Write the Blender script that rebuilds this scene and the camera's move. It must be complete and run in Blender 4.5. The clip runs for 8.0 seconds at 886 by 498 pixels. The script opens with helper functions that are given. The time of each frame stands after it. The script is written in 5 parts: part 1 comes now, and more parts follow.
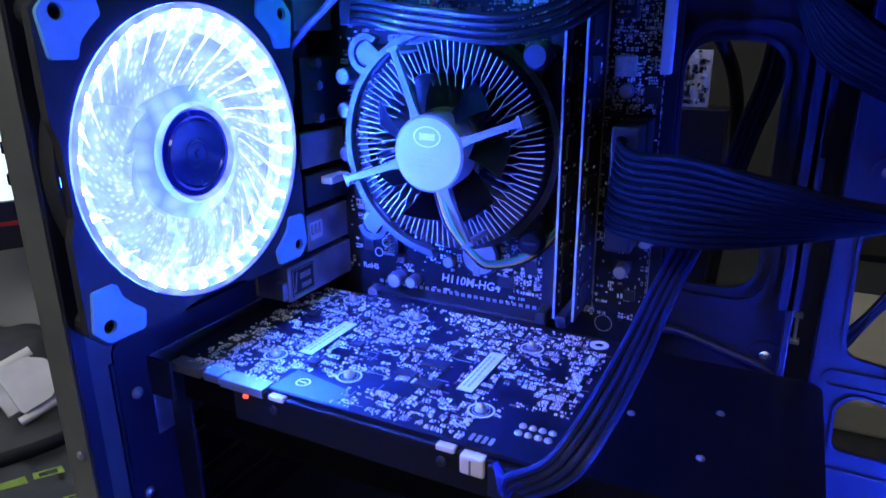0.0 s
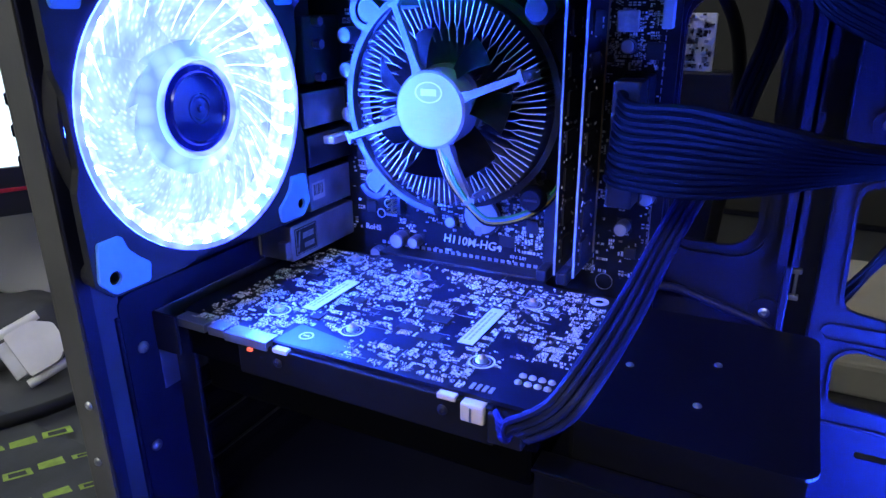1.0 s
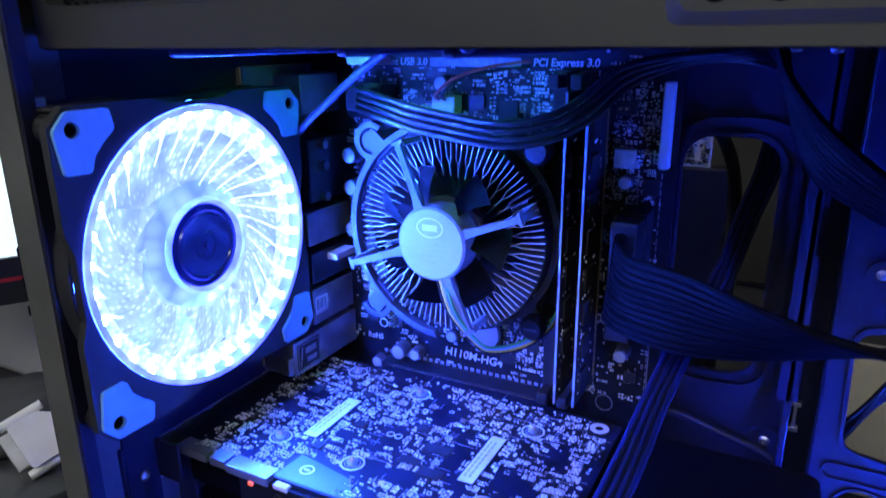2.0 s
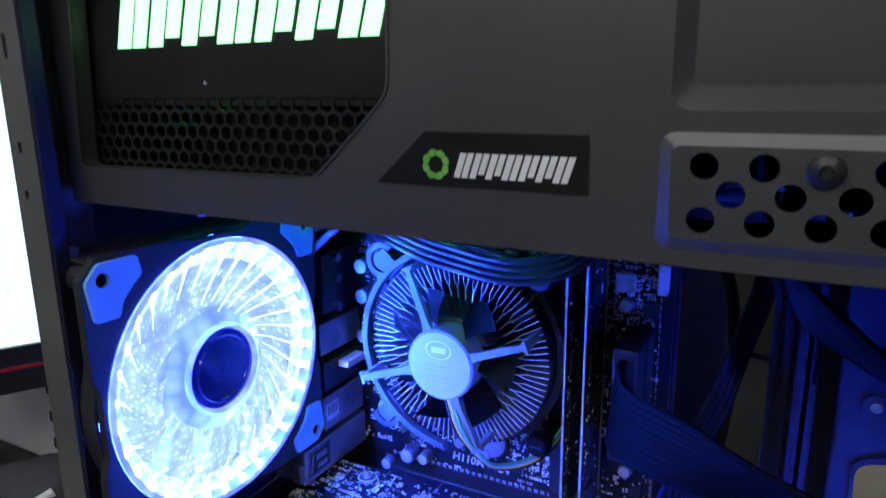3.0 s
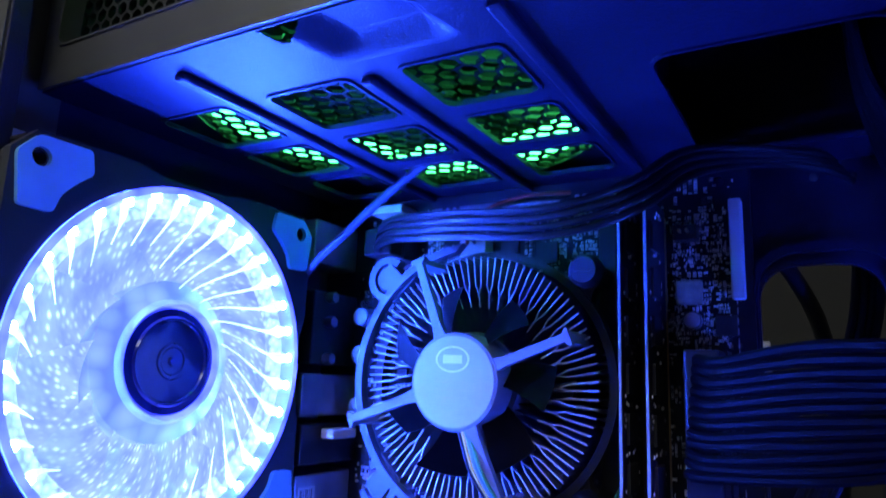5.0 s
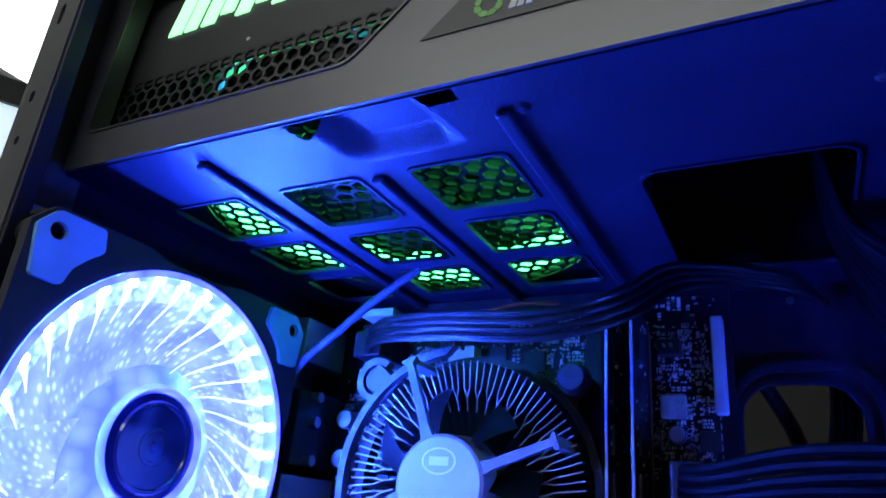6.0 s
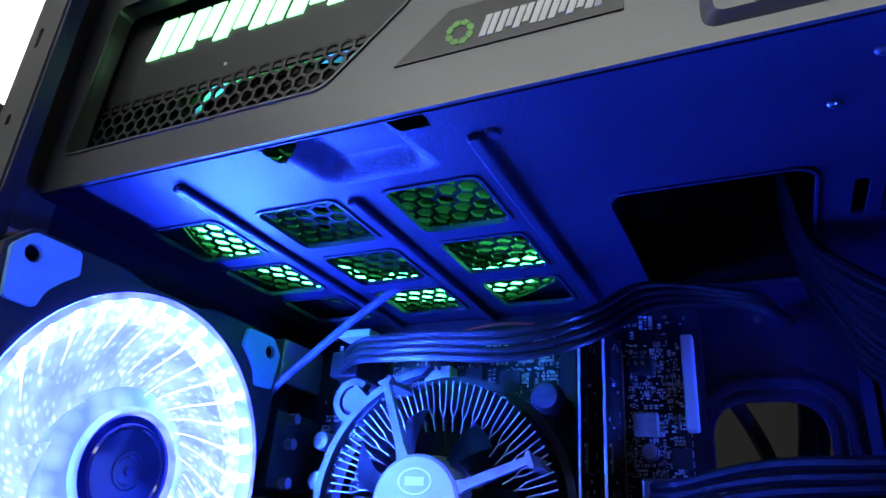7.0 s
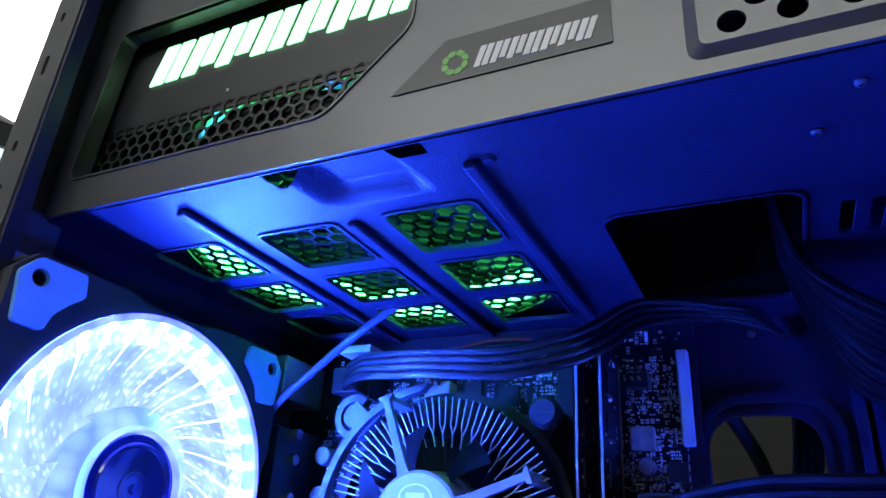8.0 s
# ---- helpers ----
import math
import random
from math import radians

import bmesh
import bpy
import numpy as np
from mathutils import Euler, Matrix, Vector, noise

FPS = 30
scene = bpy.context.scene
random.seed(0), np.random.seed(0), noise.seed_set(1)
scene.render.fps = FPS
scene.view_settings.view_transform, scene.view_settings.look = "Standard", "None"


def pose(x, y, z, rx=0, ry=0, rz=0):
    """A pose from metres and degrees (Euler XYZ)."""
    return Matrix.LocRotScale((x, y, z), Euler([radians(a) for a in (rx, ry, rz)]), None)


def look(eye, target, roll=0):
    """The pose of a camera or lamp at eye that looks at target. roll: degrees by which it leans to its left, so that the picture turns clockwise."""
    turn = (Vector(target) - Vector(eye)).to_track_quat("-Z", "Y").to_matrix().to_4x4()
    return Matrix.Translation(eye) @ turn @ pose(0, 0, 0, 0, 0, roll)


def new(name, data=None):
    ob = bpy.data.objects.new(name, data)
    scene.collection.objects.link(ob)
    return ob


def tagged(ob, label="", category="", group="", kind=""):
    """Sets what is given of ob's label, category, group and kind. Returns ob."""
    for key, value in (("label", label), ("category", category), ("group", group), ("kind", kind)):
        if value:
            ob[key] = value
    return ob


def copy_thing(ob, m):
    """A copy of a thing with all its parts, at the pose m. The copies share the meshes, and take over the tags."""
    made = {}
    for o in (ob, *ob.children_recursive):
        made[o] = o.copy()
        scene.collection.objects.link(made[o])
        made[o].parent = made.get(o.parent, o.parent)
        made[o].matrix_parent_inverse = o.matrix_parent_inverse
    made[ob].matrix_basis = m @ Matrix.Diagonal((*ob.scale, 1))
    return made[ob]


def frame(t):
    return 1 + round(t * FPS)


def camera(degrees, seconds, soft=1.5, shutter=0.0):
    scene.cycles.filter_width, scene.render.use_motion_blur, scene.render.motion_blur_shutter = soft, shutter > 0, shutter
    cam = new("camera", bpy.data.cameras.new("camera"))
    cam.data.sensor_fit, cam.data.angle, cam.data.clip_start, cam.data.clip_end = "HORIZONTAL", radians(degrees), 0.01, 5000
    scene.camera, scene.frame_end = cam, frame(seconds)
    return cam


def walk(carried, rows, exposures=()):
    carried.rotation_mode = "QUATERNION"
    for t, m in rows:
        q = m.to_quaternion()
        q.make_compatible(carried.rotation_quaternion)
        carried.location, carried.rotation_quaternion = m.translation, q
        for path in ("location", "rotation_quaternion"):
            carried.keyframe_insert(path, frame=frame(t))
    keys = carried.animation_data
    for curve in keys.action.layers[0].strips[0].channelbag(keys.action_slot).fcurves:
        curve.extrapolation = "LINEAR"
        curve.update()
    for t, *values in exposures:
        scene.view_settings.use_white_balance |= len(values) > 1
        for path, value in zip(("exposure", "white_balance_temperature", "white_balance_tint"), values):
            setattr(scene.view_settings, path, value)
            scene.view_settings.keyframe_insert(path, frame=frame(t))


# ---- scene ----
# The camera and its way.
cam = camera(65.9, 8.0, shutter=0.4)
PATH = [
    (0, (0.206, -0.275, 0.298), (-0.659, 1.415, -0.329), -0.5),
    (0.5, (0.208, -0.278, 0.29), (-0.658, 1.401, -0.366), -0.5),
    (1, (0.209, -0.279, 0.29), (-0.657, 1.388, -0.398), -0.6),
    (1.2, (0.21, -0.277, 0.296), (-0.674, 1.386, -0.379), -0.76),
    (1.3, (0.21, -0.276, 0.302), (-0.674, 1.39, -0.367), -0.74),
    (1.5, (0.208, -0.275, 0.311), (-0.674, 1.401, -0.333), -0.6),
    (1.7, (0.207, -0.271, 0.319), (-0.678, 1.41, -0.305), -0.5),
    (2.8, (0.207, -0.27, 0.356), (-0.714, 1.44, -0.12), -0.6),
    (3, (0.208, -0.273, 0.365), (-0.718, 1.438, -0.097), -0.6),
    (3.5, (0.212, -0.279, 0.374), (-0.728, 1.437, -0.038), -0.5),
    (3.7, (0.209, -0.271, 0.366), (-0.735, 1.445, -0.033), -0.32),
    (3.8, (0.208, -0.268, 0.357), (-0.75, 1.448, -0.015), -0.28),
    (3.9, (0.204, -0.26, 0.34), (-0.769, 1.452, -0.006), -0.14),
    (4, (0.197, -0.252, 0.327), (-0.769, 1.468, 0), -0.2),
    (4.1, (0.19, -0.245, 0.312), (-0.774, 1.486, 0.038), -0.25),
    (4.2, (0.184, -0.235, 0.3), (-0.796, 1.494, 0.075), -0.3),
    (5.3, (0.184, -0.232, 0.238), (-0.778, 1.431, 0.793), 3.1),
    (5.5, (0.184, -0.234, 0.235), (-0.78, 1.407, 0.85), 3.5),
    (6, (0.182, -0.239, 0.236), (-0.707, 1.394, 0.973), 5.1),
    (6.5, (0.185, -0.241, 0.237), (-0.65, 1.388, 1.043), 4.6),
    (7, (0.185, -0.241, 0.235), (-0.646, 1.395, 1.032), 4.3),
    (7.5, (0.186, -0.244, 0.236), (-0.643, 1.39, 1.038), 4.1),
    (8, (0.188, -0.246, 0.237), (-0.641, 1.381, 1.053), 3.9),
]
walk(cam, [(t, look(eye, target, roll)) for t, eye, target, roll in PATH],
     exposures=[(0.0, 0.2), (0.5, 0.38), (1.0, 0.48), (1.5, 0.35), (4.2, 0.1), (5.3, -0.2), (6.1, -0.1), (6.6, 0.28), (8.0, 0.35)])

# ---- world and large lights ----
world = bpy.data.worlds.new("world")
scene.world = world
world.use_nodes = True
world.node_tree.nodes["Background"].inputs[0].default_value = (0.55, 0.6, 0.7, 1)
world.node_tree.nodes["Background"].inputs[1].default_value = 0.004
# Overhead fill lamp, added to light the face and table; never in view.
lamp_data = bpy.data.lights.new("fill_lamp", "AREA")
lamp_data.shape, lamp_data.size, lamp_data.size_y = "RECTANGLE", 1.2, 0.8
lamp_data.energy, lamp_data.color = 3.0, (0.98, 1.0, 0.97)
fill_lamp = new("fill_lamp", lamp_data)
fill_lamp.matrix_world = look((-0.5, -1.05, 2.50), (0.0, -0.5, 0.3))

BLUE = (0.036, 0.055, 1.0)
AZURE = (0.016, 0.066, 1.0)
GREEN = (0.06, 1.0, 0.22)

# ---- materials ----
def material(name, base, rough=0.5, metal=0.0, vary=0.25, scale=60.0, bump=0.0, bump_scale=400.0, island=None, emit=None, strength=0.0,
             transmission=0.0, coat=0.0, specular=0.5, stretch=(1, 1, 1), grime=0.0):
    m = bpy.data.materials.new(name)
    m.use_nodes = True
    nt = m.node_tree
    b = nt.nodes["Principled BSDF"]
    b.inputs["Roughness"].default_value, b.inputs["Metallic"].default_value = rough, metal
    b.inputs["Transmission Weight"].default_value = transmission
    b.inputs["Coat Weight"].default_value = coat
    b.inputs["Specular IOR Level"].default_value = specular
    tc = nt.nodes.new("ShaderNodeTexCoord")
    mp = nt.nodes.new("ShaderNodeMapping")
    mp.inputs["Scale"].default_value = stretch
    nt.links.new(tc.outputs["Object"], mp.inputs[0])
    n1 = nt.nodes.new("ShaderNodeTexNoise")
    n1.inputs["Scale"].default_value, n1.inputs["Detail"].default_value = scale, 6
    nt.links.new(mp.outputs[0], n1.inputs["Vector"])
    ramp = nt.nodes.new("ShaderNodeValToRGB")
    ramp.color_ramp.elements[0].position, ramp.color_ramp.elements[1].position = 0.3, 0.7
    ramp.color_ramp.elements[0].color = (*[c * (1 - vary) for c in base], 1)
    ramp.color_ramp.elements[1].color = (*[min(1, c * (1 + vary)) for c in base], 1)
    nt.links.new(n1.outputs["Fac"], ramp.inputs[0])
    colour = ramp.outputs[0]
    if island:
        geo = nt.nodes.new("ShaderNodeNewGeometry")
        ir = nt.nodes.new("ShaderNodeValToRGB")
        ir.color_ramp.interpolation = "CONSTANT"
        while len(ir.color_ramp.elements) < len(island):
            ir.color_ramp.elements.new(0.5)
        for e, (p, c) in zip(ir.color_ramp.elements, island):
            e.position, e.color = p, (*c, 1)
        nt.links.new(geo.outputs["Random Per Island"], ir.inputs[0])
        colour = ir.outputs[0]
    if grime:
        n3 = nt.nodes.new("ShaderNodeTexNoise")
        n3.inputs["Scale"].default_value, n3.inputs["Detail"].default_value = scale * 9, 3
        nt.links.new(mp.outputs[0], n3.inputs["Vector"])
        r3 = nt.nodes.new("ShaderNodeMapRange")
        r3.inputs[1].default_value, r3.inputs[2].default_value = 0.62, 0.72
        r3.inputs[4].default_value = grime
        nt.links.new(n3.outputs["Fac"], r3.inputs[0])
        mx = nt.nodes.new("ShaderNodeMixRGB")
        mx.inputs[2].default_value = (0.35, 0.34, 0.32, 1)
        nt.links.new(r3.outputs[0], mx.inputs[0])
        nt.links.new(colour, mx.inputs[1])
        colour = mx.outputs[0]
    nt.links.new(colour, b.inputs["Base Color"])
    rr = nt.nodes.new("ShaderNodeMapRange")
    rr.inputs[3].default_value, rr.inputs[4].default_value = max(0.02, rough - 0.08), min(1, rough + 0.08)
    nt.links.new(n1.outputs["Fac"], rr.inputs[0])
    nt.links.new(rr.outputs[0], b.inputs["Roughness"])
    if bump:
        n2 = nt.nodes.new("ShaderNodeTexNoise")
        n2.inputs["Scale"].default_value, n2.inputs["Detail"].default_value = bump_scale, 3
        nt.links.new(mp.outputs[0], n2.inputs["Vector"])
        bp = nt.nodes.new("ShaderNodeBump")
        bp.inputs["Strength"].default_value, bp.inputs["Distance"].default_value = bump, 0.0004
        nt.links.new(n2.outputs["Fac"], bp.inputs["Height"])
        nt.links.new(bp.outputs[0], b.inputs["Normal"])
    if emit:
        b.inputs["Emission Color"].default_value = (*emit, 1)
        b.inputs["Emission Strength"].default_value = strength
    return m


PAINT = material("black_powder_coat", (0.009, 0.010, 0.030), 0.44, specular=0.38, vary=0.15, scale=25, bump=0.35, bump_scale=1500)
GLOSS_BLACK = material("gloss_black_enamel", (0.0030, 0.0030, 0.0042), 0.3, specular=0.2, vary=0.2, scale=25, bump=0.08, bump_scale=700)
FACE_PAINT = material("satin_black_paint", (0.046, 0.046, 0.046), 0.36, specular=1.0, vary=0.14, scale=18, bump=0.10, bump_scale=2400)
POST_PAINT = material("worn_grey_paint", (0.09, 0.088, 0.085), 0.5, vary=0.25, scale=30, bump=0.2, bump_scale=900)
PLASTIC = material("black_plastic", (0.012, 0.012, 0.013), 0.4, vary=0.2, scale=40, bump=0.1, bump_scale=900)
FAN_FRAME = material("fan_frame_plastic", (0.021, 0.021, 0.024), 0.5, vary=0.2, scale=60, bump=0.2, bump_scale=1200)
PAD = material("blue_silicone", (0.22, 0.56, 0.85), 0.55, vary=0.08, scale=80, bump=0.1, bump_scale=700)
CABLE = material("black_wire_sheath", (0.005, 0.005, 0.006), 0.55, specular=0.3, vary=0.25, scale=90)
CABLE_MATT = material("matt_black_sheath", (0.0013, 0.0013, 0.0016), 0.6, vary=0.25, scale=90, specular=0.05)
CABLE_SATIN = material("satin_black_sheath", (0.007, 0.007, 0.009), 0.34, specular=0.55, vary=0.25, scale=90)
# Black sheath with the fans' blue light tinted into its base colour.
CABLE_BLUE_LIT = material("blue_lit_black_sheath", (0.012, 0.016, 0.060), 0.48, specular=0.2, vary=0.25, scale=90)
RAM_EDGE = material("pale_board_edge", (0.30, 0.35, 0.37), 0.5, vary=0.3, scale=150)
CARD = material("cream_card", (0.6, 0.55, 0.46), 0.8, vary=0.08, scale=20)
PORT = material("dark_tinned_steel", (0.48, 0.48, 0.50), 0.34, metal=0.85, vary=0.25, scale=60)
FAINT = material("faint_label_print", (0.42, 0.42, 0.44), 0.6, vary=0.1, scale=90)
SLEEVE = material("blue_grey_sleeve", (0.035, 0.045, 0.08), 0.45, vary=0.3, scale=300, bump=0.5, bump_scale=900)
PCB = material("dark_circuit_board", (0.006, 0.007, 0.011), 0.42, vary=0.5, scale=120, specular=0.3)
GPCB = material("dark_blue_circuit_board", (0.005, 0.006, 0.016), 0.4, vary=0.5, scale=90, specular=0.3)
SMD = material("soldered_chips", (0.4, 0.4, 0.4), 0.4, island=[(0.0, (0.82, 0.82, 0.83)), (0.36, (0.30, 0.30, 0.32)), (0.48, (0.02, 0.02, 0.025)), (0.74, (0.34, 0.25, 0.16)), (0.79, (0.90, 0.90, 0.88))])
SILK = material("white_silk_print", (0.75, 0.75, 0.76), 0.6, vary=0.06, scale=200)
SILK_DIM = material("grey_silk_print", (0.30, 0.30, 0.32), 0.6, vary=0.3, scale=400)
STEEL = material("bare_steel", (0.55, 0.55, 0.56), 0.32, metal=1.0, vary=0.12, scale=70)
TIN = material("dull_tin", (0.42, 0.42, 0.43), 0.45, metal=0.9, vary=0.2, scale=50)
ALU = material("cast_aluminium", (0.20, 0.20, 0.21), 0.5, metal=0.2, vary=0.1, scale=160)
FIN_EDGE = material("bright_cut_aluminium", (0.50, 0.50, 0.52), 0.35, metal=0.25, vary=0.12, scale=160)
DARK_SCREW = material("dark_zinc_screw", (0.16, 0.16, 0.17), 0.4, metal=0.9, vary=0.2, scale=200)
RAIL = material("dark_rail_paint", (0.006, 0.0058, 0.0056), 0.55, specular=0.25, vary=0.2, scale=40, bump=0.15, bump_scale=900)
COPPER = material("copper_screw", (0.70, 0.52, 0.38), 0.35, metal=1.0, vary=0.1, scale=200)
CAPTOP = material("capacitor_top", (0.45, 0.44, 0.41), 0.4, metal=0.3, vary=0.08, scale=300)
CAPBODY = material("capacitor_body", (0.13, 0.13, 0.15), 0.35, metal=0.4, vary=0.2, scale=200)
CHIP = material("black_chip", (0.018, 0.018, 0.02), 0.45, vary=0.25, scale=200)
INDUCTOR = material("grey_choke", (0.46, 0.42, 0.33), 0.55, vary=0.3, scale=300)
PAPER = material("white_label_paper", (0.74, 0.73, 0.72), 0.6, vary=0.05, scale=80)
INK = material("grey_label_print", (0.16, 0.16, 0.17), 0.6, vary=0.1, scale=90)
CREAM = material("cream_plastic", (0.72, 0.62, 0.50), 0.45, vary=0.08, scale=60)
ARM = material("grey_cooler_plastic", (0.17, 0.19, 0.23), 0.5, vary=0.12, scale=70, bump=0.1, bump_scale=900)
CLIP = material("lit_side_cooler_clip", (0.055, 0.068, 0.09), 0.5, vary=0.12, scale=70)
HUB = material("silver_hub_sticker", (0.40, 0.42, 0.46), 0.42, vary=0.06, scale=60)
BLADE = material("black_fan_blade", (0.0026, 0.0026, 0.0030), 0.5, specular=0.2, vary=0.2, scale=50)
BADGE = material("gloss_black_badge", (0.010, 0.010, 0.010), 0.3, vary=0.2, scale=50)
BADGE_WHITE = material("white_badge_print", (0.8, 0.8, 0.78), 0.4, vary=0.04, scale=60)
BADGE_GREEN = material("green_badge_print", (0.18, 0.5, 0.09), 0.4, vary=0.1, scale=90)
LOGO_GLOW = material("lit_green_acrylic", (0.5, 0.8, 0.55), 0.4, emit=(0.36, 1.0, 0.46), strength=1.7)
PSU_GLOW = material("lit_green_fan_ring", (0.3, 0.8, 0.4), 0.4, emit=GREEN, strength=13.0)
LED = material("blue_white_led", (0.8, 0.9, 1.0), 0.3, emit=AZURE, strength=5600.0)
HUB_DARK = material("glossy_blue_black_hub", (0.012, 0.018, 0.10), 0.12, vary=0.3, scale=40, coat=0.6)
DAYLIGHT = material("bright_daylight", (0.8, 0.8, 0.8), 0.5, emit=(0.97, 1.0, 0.99), strength=4.6)
SCREEN = material("lit_screen", (0.8, 0.8, 0.8), 0.3, emit=(0.72, 0.93, 1.0), strength=0.95)
RED = material("red_trim", (0.42, 0.02, 0.03), 0.35, vary=0.1, scale=30)
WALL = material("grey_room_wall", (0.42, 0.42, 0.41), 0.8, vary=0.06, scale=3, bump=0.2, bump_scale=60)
# Near-black copy of the wall grey: shade behind the case put into colour.
SHADE_WALL = material("shade_darkened_wall", (0.014, 0.0135, 0.013), 0.85, vary=0.12, scale=3, bump=0.2, bump_scale=60)
TABLE = material("dark_table_laminate", (0.055, 0.056, 0.060), 0.5, vary=0.25, scale=14, bump=0.15, bump_scale=300, grime=0.05)
LIME = material("lime_print", (0.30, 0.42, 0.07), 0.8, vary=0.35, scale=120)
CLOTH = material("dark_grey_cloth", (0.055, 0.057, 0.06), 0.9, vary=0.25, scale=40, bump=0.5, bump_scale=900)
IVORY = material("ivory_plug_plastic", (0.80, 0.78, 0.72), 0.45, vary=0.1, scale=40)
PALE = material("pale_grey_plastic", (0.70, 0.70, 0.69), 0.5, vary=0.05, scale=10)
GOLD = material("gold_contacts", (0.75, 0.55, 0.25), 0.35, metal=1.0, vary=0.1, scale=300)
RED_WIRE = material("red_wire", (0.45, 0.05, 0.03), 0.45)
YELLOW_WIRE = material("yellow_wire", (0.6, 0.42, 0.06), 0.45)
BLUE_WIRE = material("pale_blue_wire", (0.12, 0.25, 0.5), 0.45)
GREEN_WIRE = material("green_wire", (0.05, 0.28, 0.10), 0.45)


def glow_plastic(name, low, high, scale, tint=BLUE):
    """Clear plastic whose LED glow is put into emission, broken up by cells."""
    m = material(name, (0.035, 0.045, 0.06), 0.3, vary=0.1, scale=50)
    nt = m.node_tree
    b = nt.nodes["Principled BSDF"]
    tc = nt.nodes.new("ShaderNodeTexCoord")
    v = nt.nodes.new("ShaderNodeTexVoronoi")
    v.inputs["Scale"].default_value = scale
    nt.links.new(tc.outputs["Object"], v.inputs["Vector"])
    n = nt.nodes.new("ShaderNodeTexNoise")
    n.inputs["Scale"].default_value, n.inputs["Detail"].default_value = scale * 0.35, 4
    nt.links.new(tc.outputs["Object"], n.inputs["Vector"])
    a = nt.nodes.new("ShaderNodeMath")
    a.operation = "MULTIPLY"
    nt.links.new(v.outputs["Distance"], a.inputs[0])
    nt.links.new(n.outputs["Fac"], a.inputs[1])
    r = nt.nodes.new("ShaderNodeMapRange")
    r.inputs[1].default_value, r.inputs[2].default_value = 0.05, 0.42
    r.inputs[3].default_value, r.inputs[4].default_value = high, low
    nt.links.new(a.outputs[0], r.inputs[0])
    b.inputs["Emission Color"].default_value = (*tint, 1)
    nt.links.new(r.outputs[0], b.inputs["Emission Strength"])
    return m


def swept_glints(name, low, high, centre):
    """Clear blades with LED glow and swept rows of reflected dots painted as emission."""
    m = material(name, (0.035, 0.045, 0.06), 0.25, vary=0.1, scale=50)
    nt = m.node_tree
    b = nt.nodes["Principled BSDF"]

    def math_node(op, *values):
        n = nt.nodes.new("ShaderNodeMath")
        n.operation = op
        for k, v in enumerate(values):
            if isinstance(v, (int, float)):
                n.inputs[k].default_value = v
            else:
                nt.links.new(v, n.inputs[k])
        return n.outputs[0]

    tc = nt.nodes.new("ShaderNodeTexCoord")
    sp = nt.nodes.new("ShaderNodeSeparateXYZ")
    nt.links.new(tc.outputs["Object"], sp.inputs[0])
    y, z = math_node("SUBTRACT", sp.outputs[1], centre[1]), math_node("SUBTRACT", sp.outputs[2], centre[2])
    r = math_node("SQRT", math_node("ADD", math_node("MULTIPLY", y, y), math_node("MULTIPLY", z, z)))
    angle = math_node("ARCTAN2", z, y)
    cb = nt.nodes.new("ShaderNodeCombineXYZ")
    nt.links.new(math_node("ADD", math_node("MULTIPLY", angle, 17.0), math_node("MULTIPLY", r, 300.0)), cb.inputs[0])
    nt.links.new(math_node("MULTIPLY", r, 330.0), cb.inputs[1])
    v = nt.nodes.new("ShaderNodeTexVoronoi")
    v.inputs["Scale"].default_value, v.inputs["Randomness"].default_value = 1.0, 0.55
    nt.links.new(cb.outputs[0], v.inputs["Vector"])
    n = nt.nodes.new("ShaderNodeTexNoise")
    n.inputs["Scale"].default_value, n.inputs["Detail"].default_value = 0.22, 5
    nt.links.new(cb.outputs[0], n.inputs["Vector"])
    dots = nt.nodes.new("ShaderNodeMapRange")
    dots.inputs[1].default_value, dots.inputs[2].default_value = 0.10, 0.52
    dots.inputs[3].default_value, dots.inputs[4].default_value = 1.0, 0.0
    nt.links.new(v.outputs["Distance"], dots.inputs[0])
    soft = nt.nodes.new("ShaderNodeMapRange")
    soft.inputs[1].default_value, soft.inputs[2].default_value = 0.34, 0.62
    nt.links.new(n.outputs["Fac"], soft.inputs[0])
    glow = math_node("ADD", math_node("MULTIPLY", math_node("MULTIPLY", dots.outputs[0], dots.outputs[0]), math_node("ADD", math_node("MULTIPLY", soft.outputs[0], 0.9), 0.15)), math_node("MULTIPLY", soft.outputs[0], 0.28))
    out = math_node("ADD", math_node("MULTIPLY", glow, high - low), low)
    b.inputs["Emission Color"].default_value = (*BLUE, 1)
    nt.links.new(out, b.inputs["Emission Strength"])
    return m


# Emission here stands in for LED light scattered in the clear plastic.
ROTOR = swept_glints("emissive_clear_blade", 6.5, 27.0, (0.0, -0.08, 0.25))
STREAK = glow_plastic("emissive_light_streak", 24.0, 48.0, 200)
BAND = glow_plastic("emissive_glow_band", 9.0, 24.0, 420)
BARREL = glow_plastic("emissive_clear_barrel", 50.0, 100.0, 150, AZURE)
RIM = glow_plastic("emissive_clear_rim", 4.0, 10.5, 130)


# ---- mesh helpers ----
from mathutils import geometry


def part(name, bm, mat, parent=None, label="", smooth=False):
    me = bpy.data.meshes.new(name)
    bmesh.ops.recalc_face_normals(bm, faces=bm.faces)
    bm.to_mesh(me)
    bm.free()
    if smooth:
        for p in me.polygons:
            p.use_smooth = True
        me.set_sharp_from_angle(angle=radians(38))
    me.materials.append(mat)
    ob = new(name, me)
    ob.parent = parent
    if label:
        ob["label"] = label
    return ob


